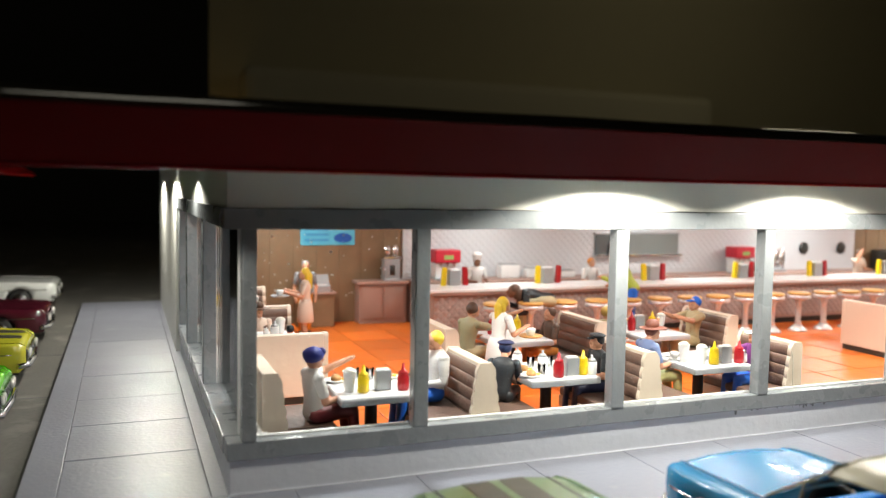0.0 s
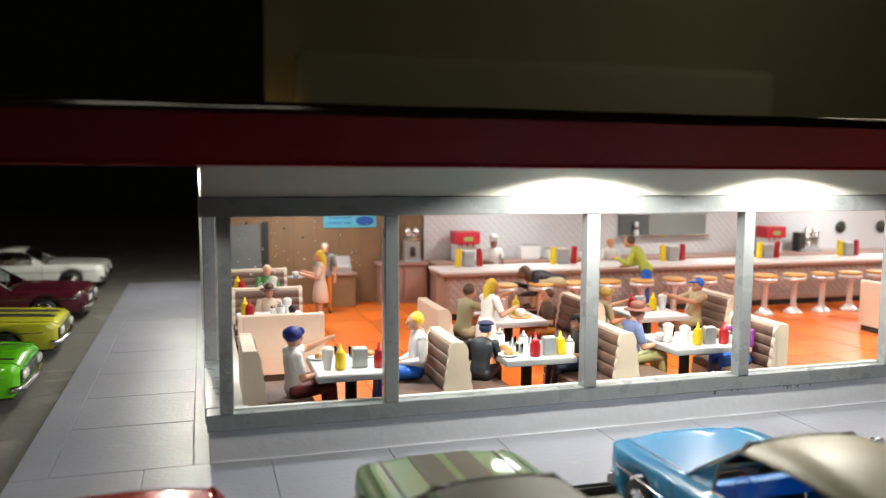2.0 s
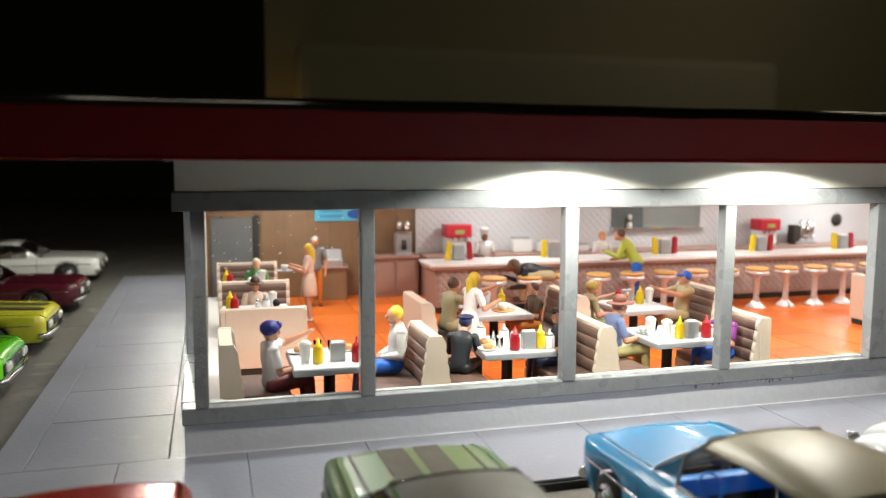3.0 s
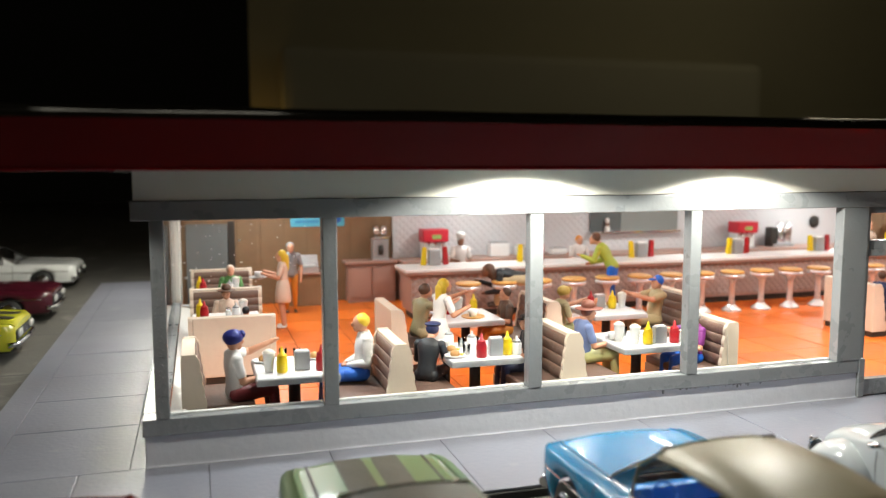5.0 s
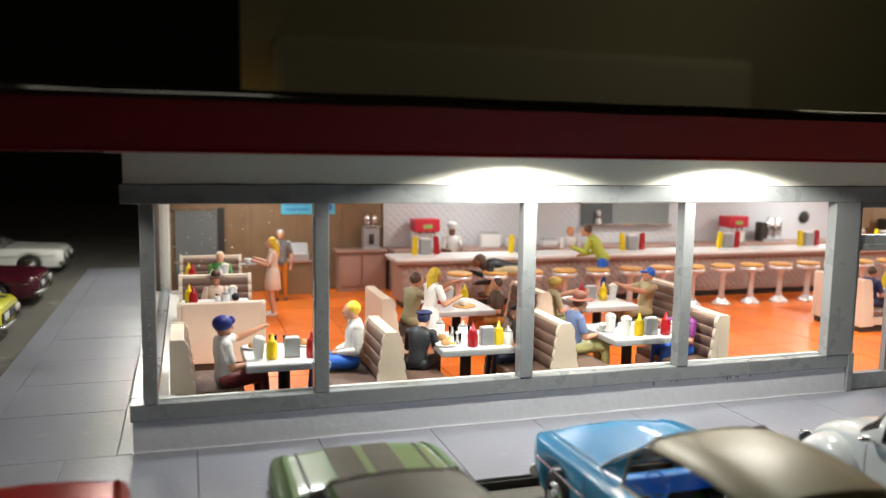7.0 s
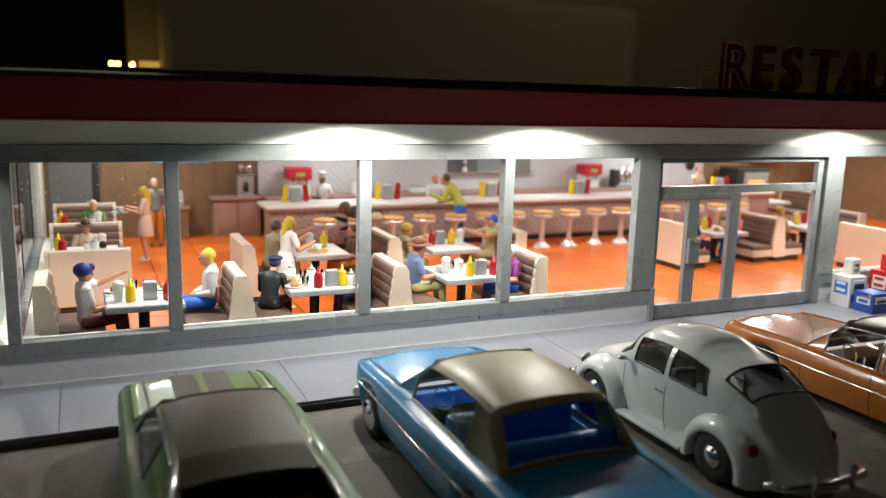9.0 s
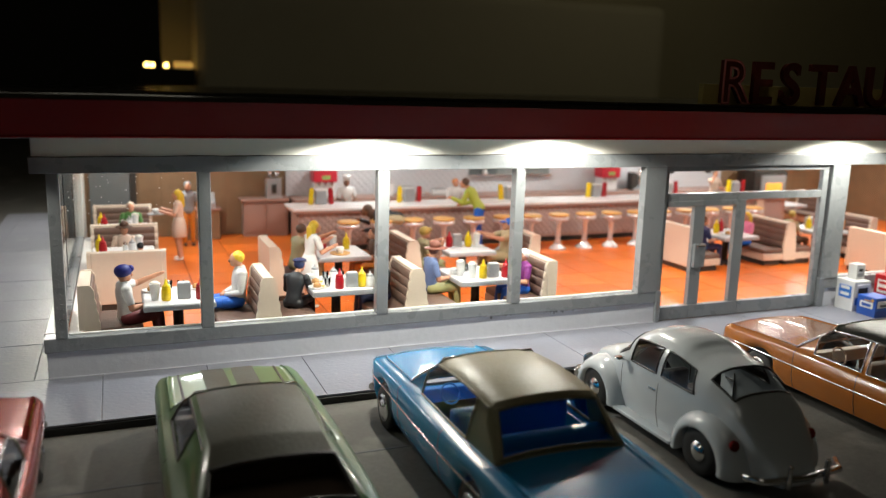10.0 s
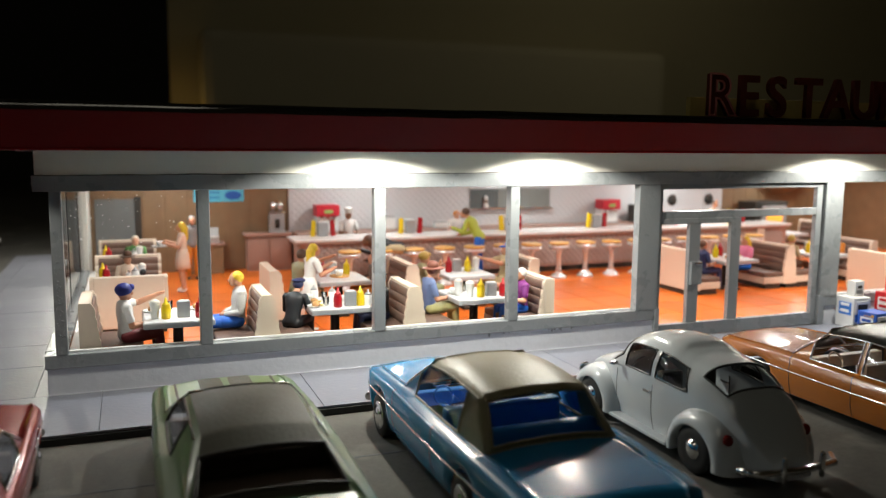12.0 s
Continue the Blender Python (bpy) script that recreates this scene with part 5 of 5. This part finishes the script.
# left part
fig("standing painted waitress figurine in pale dress carrying a tray", "stand", "blush", "skin", "yellow", (2.42, 12.48, FL), 80, "long", right=CARRY, left=CARRY, dress=True, shoes="white")
fig("standing painted figurine in grey top and orange trousers", "stand", "grey", "orange", "grey", (2.68, 13.75, FL), 180, right=DOWN, left=DOWN)
fig("seated painted figurine in green shirt", "sit", "green", "tan", "cream", (1.66, 13.30, SB), 180, right=LAP, left=CARRY)
fig("seated painted figurine in white shirt and brown hat", "sit", "blush", "tan", "brown", (1.52, 11.15, SB), 180, "cowboy", size=0.72)
fig("small seated painted child figurine with dark hair", "sit", "pink", "tan", "black", (1.72, 10.0, SB + 0.16), 0, size=0.52)
# right part
fig("seated blond painted figurine in pink top", "sit", "pink", "blue", "yellow", (12.55, 9.9, SB), 90, "long")
fig("seated painted figurine in navy top", "sit", "navy", "navy", "brown", (11.32, 9.65, SB), -90)
fig("seated blond painted figurine in tan top", "sit", "tan", "brown", "gold", (13.6, 9.85, SB), -90)
fig("seated painted figurine in orange top", "sit", "orange", "brown", "orange", (14.85, 9.9, SB), 90)

# trays carried by the waitresses
def tray(x, y, z, m_, lb):
    t = thing("serving_tray", lb, "tray", "serving trays", at=(x, y, z))
    part("tray_plate", lathe(B(), [(0.12, 0), (0.14, 0.008), (0.145, 0.02), (0.135, 0.012)], 18), m_, t)
    part("tray_cup", lathe(B(), [(0.04, 0.012), (0.055, 0.06), (0.06, 0.10)], 14), WHITEP, t)
    return t


tray(2.05, 12.55, FL + 0.80, SILV, "round silver tray with a white bowl")
tray(4.32, 8.80, FL + 0.74, SEATY, "amber tray with a white cup")

# ---- back wall and counter equipment ----
pw = thing("pass_window", "dark serving hatch with silver sill in the back wall", "serving hatch")
HATCH = mat("hatch_grey", (0.10, 0.11, 0.11), 0.35, vary=0.2)
part("recess", box(B(), 8.86, YB - 0.10, 1.30, 10.90, YB - 0.075, 1.72), HATCH, pw)
part("inner_partition", box(B(), 9.55, YB - 0.115, 1.30, 10.90, YB - 0.10, 1.72), mat("hatch_screen", (0.20, 0.21, 0.20), 0.35, vary=0.15), pw)
part("hatch_sill", box(B(), 8.82, YB - 0.20, 1.26, 10.94, YB - 0.07, 1.30, 0.008), CHROME, pw)
part("hatch_lintel", box(B(), 8.82, YB - 0.13, 1.72, 10.94, YB - 0.07, 1.76, 0.008), SILV, pw)
bm = B()
tube(bm, (0, 0, 0.06), (0, 0, 0.14), 0.10, 0.08, 10, 1)
tube(bm, (0, 0, 0.22), (0, 0, 0.27), 0.06, 0.06, 10, 0)
tube(bm, (0, 0, 0.32), (0, 0, 0.38), 0.065, 0.08, 10, 1)
bmesh.ops.scale(bm, vec=(0.62, 0.62, 0.62), verts=bm.verts)
one("figurine", bm, [SKIN2, swatch("white", CLOTH["white"])], "painted cook figurine with white hat in the hatch", "figurine", "painted figurines", at=(9.22, YB - 0.16, 1.297))

sign = thing("wall_sign", "light blue wall sign with blue oval", "sign")
part("panel", box(B(), 2.80, YB - 0.04, 1.53, 3.80, YB - 0.014, 1.92, 0.006), mat("sign_blue", (0.10, 0.45, 0.62), 0.5), sign)
bm = lathe(B(), [(0.14, 0), (0.14, 0.006), (0.12, 0.008)], 24)
bmesh.ops.scale(bm, vec=(1.2, 0.62, 1), verts=bm.verts)
bmesh.ops.rotate(bm, verts=bm.verts, matrix=Matrix.Rotation(radians(90), 3, "X"))
bmesh.ops.translate(bm, verts=bm.verts, vec=(3.58, YB - 0.04, 1.66))
part("oval", bm, mat("sign_dark_blue", (0.015, 0.10, 0.42), 0.5), sign)
for k in range(3):
    part("lettering_bar", box(B(), 2.88, YB - 0.046, 1.60 + 0.10 * k, 3.32, YB - 0.038, 1.645 + 0.10 * k), mat("sign_bar", (0.04, 0.26, 0.50), 0.5), sign)

gd = thing("back_door", "grey service door in brown frame", "door", kind="structure")
part("leaf", box(B(), 0.95, YB - 0.03, FL, 1.68, YB - 0.014, 1.62, 0.005), mat("door_grey", (0.16, 0.17, 0.17), 0.45), gd)
part("jamb", box(B(), 1.68, YB - 0.05, FL, 1.80, YB - 0.014, 1.66, 0.006), DARK, gd)
part("lintel", box(B(), 0.9, YB - 0.05, 1.62, 1.68, YB - 0.014, 1.68, 0.006), WOODW, gd)


def register_stand():
    s = thing("cashier_stand", "brown wooden cashier stand", "stand", at=(3.0, 14.45, FL))
    part("stand_body", box(B(), -0.32, -0.15, 0, 0.32, 0.18, 0.58, 0.012), WOODW, s)
    part("stand_top", box(B(), -0.35, -0.19, 0.58, 0.35, 0.2, 0.62, 0.01), PINKW, s)
    r = thing("cash_register", "grey cash register on the cashier stand", "cash register", at=(3.08, 14.42, FL + 0.62))
    part("register_body", prism(B(), [(-0.14, 0), (0.14, 0), (0.14, 0.28), (0.05, 0.30), (-0.04, 0.14), (-0.14, 0.10)], "x", -0.16, 0.16), SILV, r)
    part("register_keys", box(B(), -0.11, -0.12, 0.115, 0.11, -0.06, 0.135, 0.006), WHITEP, r)
    part("register_display", box(B(), -0.09, 0.055, 0.20, 0.09, 0.075, 0.27, 0.004), DARK, r)


register_stand()


def drink_machine(x):
    d = thing("drink_machine", "red and white soft drink dispenser on the back counter", "drink dispenser", "drink dispensers", at=(x, 14.42, 0.90))
    rd = mat("machine_red", (0.55, 0.02, 0.04), 0.35)
    part("cabinet", box(B(), -0.22, -0.08, 0, 0.22, 0.2, 0.32, 0.015), WHITEP, d)
    part("head", box(B(), -0.25, -0.16, 0.32, 0.25, 0.2, 0.56, 0.02), rd, d)
    part("drip_tray", box(B(), -0.2, -0.18, 0, 0.2, -0.08, 0.03, 0.006), SILV, d)
    for k in range(3):
        part("tap", cyl(B(), -0.13 + 0.13 * k, -0.12, 0.24, 0.32, 0.018), CHROME, d)
    part("emblem", box(B(), -0.08, -0.168, 0.38, 0.1, -0.158, 0.46, 0.004), mat("emblem_green", (0.3, 0.45, 0.12), 0.5), d)


drink_machine(5.45)
drink_machine(12.35)


def grinder():
    g = thing("coffee_grinder", "silver coffee machine with two hoppers on the side cabinet", "coffee machine", at=(4.42, 14.52, 0.90))
    part("housing", box(B(), -0.15, -0.10, 0, 0.15, 0.12, 0.40, 0.02), SILV, g)
    part("upper_tray", box(B(), -0.17, -0.13, 0.40, 0.17, 0.12, 0.44, 0.01), CHROME, g)
    for x in (-0.07, 0.07):
        part("hopper", lathe(B(), [(0.03, 0.44), (0.06, 0.50), (0.065, 0.58), (0.03, 0.64)], 14, at=(x, 0, 0)), CHROME, g)
    part("dispense_recess", cyl(B(), 0, -0.095, 0.10, 0.28, 0.05), DARK, g)
    part("bar_foot", box(B(), -0.17, -0.15, 0, 0.17, -0.09, 0.03, 0.006), SILV, g)


grinder()


def espresso():
    e = thing("coffee_urn", "chrome twin coffee urn with black side on the back counter", "coffee urn", at=(13.2, 14.42, 0.90))
    part("urn_base", box(B(), -0.16, -0.12, 0, 0.36, 0.15, 0.06, 0.01), SILV, e)
    part("side_tank", box(B(), -0.22, -0.1, 0, -0.06, 0.12, 0.42, 0.03), DARK, e)
    for x in (0.06, 0.26):
        u = part("urn", lathe(B(), [(0.09, 0.06), (0.095, 0.2), (0.095, 0.42), (0.06, 0.50), (0.015, 0.53)], 18, at=(x, 0, 0)), CHROME, e)
        part("urn_tap", cyl(B(), x, -0.11, 0.12, 0.2, 0.015), CHROME, u)


espresso()
for x, y, w, h, lb in ((6.75, 14.4, 0.20, 0.26, "white appliance box on the back counter"), (7.25, 14.4, 0.14, 0.18, "small pale appliance on the back counter"), (8.0, 14.38, 0.16, 0.12, "stacked white dishes on the back counter")):
    ap = thing("counter_appliance", lb, "appliance", at=(x, y, 0.90))
    part("appliance_body", box(B(), -w, -0.1, 0, w, 0.12, h, 0.03), WHITEP, ap)
    part("appliance_lid", box(B(), -w * 0.9, -0.09, h, w * 0.9, 0.1, h + 0.03, 0.012), SILV, ap)
for x in (14.42, 15.55):
    one("wall_fan", lathe(B(), [(0.02, 0), (0.13, 0.01), (0.14, 0.03), (0.05, 0.05)], 20), DARK, "round dark wall vent disc", "wall vent", "wall vents", at=(x, YB - 0.065, 1.39)).rotation_euler = (radians(90), 0, 0)
ov = thing("pizza_oven", "dark oven with a glowing amber window by the back wall", "oven", at=(17.0, 14.35, FL))
part("oven_body", box(B(), -0.5, -0.3, 0, 0.55, 0.35, 1.22, 0.02), DARK, ov)
part("oven_front", box(B(), -0.30, -0.33, 0.50, 0.50, -0.30, 1.12, 0.01), SILV, ov)
part("oven_window", box(B(), -0.16, -0.345, 0.70, 0.36, -0.328, 0.92, 0.01), glow_mat("amber_glow", (1.0, 0.42, 0.06), 0.5), ov)
hd_ = thing("wall_hood", "large brown half-round wall hood", "hood", at=(17.9, YB - 0.02, 1.85))
part("hood_shell", lathe(B(), [(0.15, -0.36), (0.45, -0.22), (0.7, 0.0), (0.72, 0.1)], 28), WOODW, hd_)

# ---- newspaper boxes by the entrance ----


def newsbox(name_col, colr, x, y, h, lb, turn=0):
    n_ = thing("newspaper_box", lb, "newspaper box", "newspaper boxes", at=(x, y, 0), turn=turn)
    n_.scale = (0.80, 0.80, 1.0)
    m_ = mat(name_col, colr, 0.35)
    part("case", box(B(), -0.21, -0.20, 0.0, 0.21, 0.22, h, 0.015), m_, n_)
    d = part("front_door", box(B(), -0.17, -0.215, h * 0.50, 0.17, -0.198, h - 0.05, 0.006), WHITEP, n_)
    part("door_glass", box(B(), -0.12, -0.222, h * 0.56, 0.12, -0.212, h - 0.10, 0.004), DARK, d)
    part("lower_card", box(B(), -0.17, -0.215, 0.10, 0.17, -0.198, h * 0.46, 0.006), mat("card_blue", (0.02, 0.12, 0.50), 0.4), n_)
    sd = part("side_poster", box(B(), -0.222, -0.14, h * 0.42, -0.208, 0.14, h - 0.08, 0.004), mat("poster_blue", (0.03, 0.18, 0.62), 0.4) if colr[0] > 0.6 else WHITEP, n_)
    for k in range(2):
        part("lettering_bar", box(B(), -0.227, -0.10, h * 0.5 + 0.1 * k, -0.220, 0.10, h * 0.5 + 0.045 + 0.1 * k), WHITEP if colr[0] > 0.6 else m_, sd)
    return n_


newsbox("news_white", (0.74, 0.74, 0.74), 11.97, 6.85, 0.47, "white newspaper box with blue poster on the sidewalk")
ch = thing("coin_box", "small white coin mechanism box on the newspaper box", "coin box", at=(12.02, 6.88, 0.47))
part("coin_case", box(B(), -0.09, -0.08, 0, 0.09, 0.08, 0.24, 0.012), WHITEP, ch)
part("coin_slot", box(B(), -0.04, -0.086, 0.13, 0.04, -0.078, 0.17), DARK, ch)
part("coin_return", box(B(), -0.06, -0.086, 0.04, 0.06, -0.078, 0.10), SILV, ch)
newsbox("news_red", (0.50, 0.01, 0.015), 12.78, 6.85, 0.49, "red newspaper box on the sidewalk")
ch = thing("coin_box", "small red coin mechanism box on the newspaper box", "coin box", at=(12.82, 6.88, 0.49))
part("coin_case", box(B(), -0.09, -0.08, 0, 0.09, 0.08, 0.24, 0.012), mat("coin_red", (0.5, 0.01, 0.015), 0.35), ch)
part("coin_slot", box(B(), -0.04, -0.086, 0.13, 0.04, -0.078, 0.17), DARK, ch)
nb = newsbox("news_blue", (0.02, 0.09, 0.42), 12.00, 6.47, 0.30, "low blue newspaper box on the sidewalk")

part("orange_label", box(B(), -0.226, -0.15, 0.235, -0.209, 0.06, 0.275, 0.003), SEATY, nb, "orange and white label strip")

# ---- roof sign ----
rs = thing("roof_sign", "dark red roof sign letters on a yellow base", "sign")
part("sign_base", box(B(), 7.72, 5.56, 3.08, 16.0, 5.64, 3.32, 0.01), mat("sign_yellow", (0.85, 0.68, 0.24), 0.6), rs)
LET = mat("sign_letter_red", (0.17, 0.030, 0.018), 0.45)
RIM = mat("sign_letter_rim", (0.85, 0.28, 0.26), 0.5)
x = 7.88
for i, chx in enumerate("RESTAURANT"):
    for nm, mt, yy, off, ext in (("letter", LET, 5.50, 0.0, 0.03), ("letter_rim", RIM, 5.46, 0.0, 0.006)):
        if nm == "letter_rim" and i:
            continue
        cu = bpy.data.curves.new("letter", "FONT")
        cu.body = chx
        cu.size = 0.67 * K
        cu.extrude = ext * K
        cu.offset = 0.012 * K
        if nm == "letter_rim":
            cu.fill_mode = "NONE"
            cu.extrude = 0.0
            cu.bevel_depth = 0.012 * K
        o = new("letter_text", cu)
        me = bpy.data.meshes.new_from_object(o.evaluated_get(bpy.context.evaluated_depsgraph_get()))
        bpy.data.objects.remove(o)
        bpy.data.curves.remove(cu)
        me.materials.append(mt)
        lo = new(nm, me)
        lo.parent = rs
        lo.matrix_basis = Matrix.Translation((x * K, yy * K, 3.12 * K)) @ Matrix.Rotation(radians(90), 4, "X")
    x += 0.45

# ---- the dim room behind ----
# Unseen walls and ceiling, added to give glass and car paint dim reflections.
ROOMW = mat("room_wall", (0.50, 0.44, 0.32), 0.8, vary=0.06, scale=0.1)
one("room_wall_south", box(B(), -50, -34.5, ZA, 72, -34, 60), ROOMW, "plain painted room wall out of view, added for reflections", "wall", kind="structure")
one("room_wall_east", box(B(), 72, -34, ZA, 72.5, 62, 60), ROOMW, "plain painted room wall out of view, added for reflections", "wall", kind="structure")
one("room_ceiling", box(B(), -50, -34, 60, 72, 62, 60.5), ROOMW, "plain painted room ceiling out of view, added for reflections", "ceiling", kind="structure")
rl = thing("room_ceiling_light", "dim flat ceiling light of the room above", "ceiling light", at=(0.3, -5.0, 26.0))
part("light_frame", box(B(), -4.2, -3.2, 0.0, 4.2, 3.2, 0.4, 0.1), WHITEP, rl)
part("diffuser", box(B(), -4.0, -3.0, -0.05, 4.0, 3.0, 0.02, 0.02), glow_mat("room_light_glow", (1.0, 0.93, 0.75), 1.1), rl)
part("hanger", cyl(B(), 0, 0, 0.4, 34.0, 0.12), SILV, rl)
BACKM = mat("dim_wall", (0.54, 0.49, 0.33), 0.8, vary=0.05, scale=0.1)
one("backdrop_wall", box(B(), 3.9, 43.0, ZA, 60, 43.5, 26), BACKM, "plain dim wall of the room behind", "wall", kind="structure")
one("backdrop_cabinet", box(B(), 5.3, 40.5, ZA, 33.0, 43.0, 8.4, 0.5), mat("dim_cabinet", (0.66, 0.61, 0.45), 0.8, vary=0.04, scale=0.1), "pale plain cabinet standing by the wall behind", "cabinet", kind="structure")
shelf = one("backdrop_shelf", box(B(), 2.6, 40.0, ZA, 5.25, 41.5, 3.82, 0.05), DARK, "dark low shelf by the wall behind", "shelf", kind="structure")
for bx in (3.05, 3.32, 3.95):
    one("distant_lamp", lathe(B(), [(0.04, 0.0), (0.09, 0.06), (0.10, 0.14), (0.04, 0.22)], 12), glow_mat("distant_glow", (1.0, 0.62, 0.15), 14.0), "small distant glowing amber lamp bulb", "lamp", "distant lamps", at=(bx, 40.4, 3.82))
one("distant_lamp", box(B(), -0.45, -0.05, 0, 0.45, 0.05, 0.30, 0.03), glow_mat("distant_glow_dim", (1.0, 0.55, 0.12), 0.5), "dim amber glowing panel lamp", "lamp", "distant lamps", at=(4.75, 40.4, 3.82))

# ---- floor tiles ----
bm = box(B(), 0.006, 0.006, -0.02, 0.794, 0.794, 0.0, 0.006)
first = part("tile", bm, TILE, floor)
first.location = (0.87 * K, 7.32 * K, FL * K)
for iy in range(10):
    for ix in range(24):
        if ix or iy:
            o = new("tile", first.data)
            o.parent = floor
            o.location = ((0.87 + 0.8 * ix) * K, (7.32 + 0.8 * iy) * K, (FL + random.uniform(-0.002, 0.001)) * K)
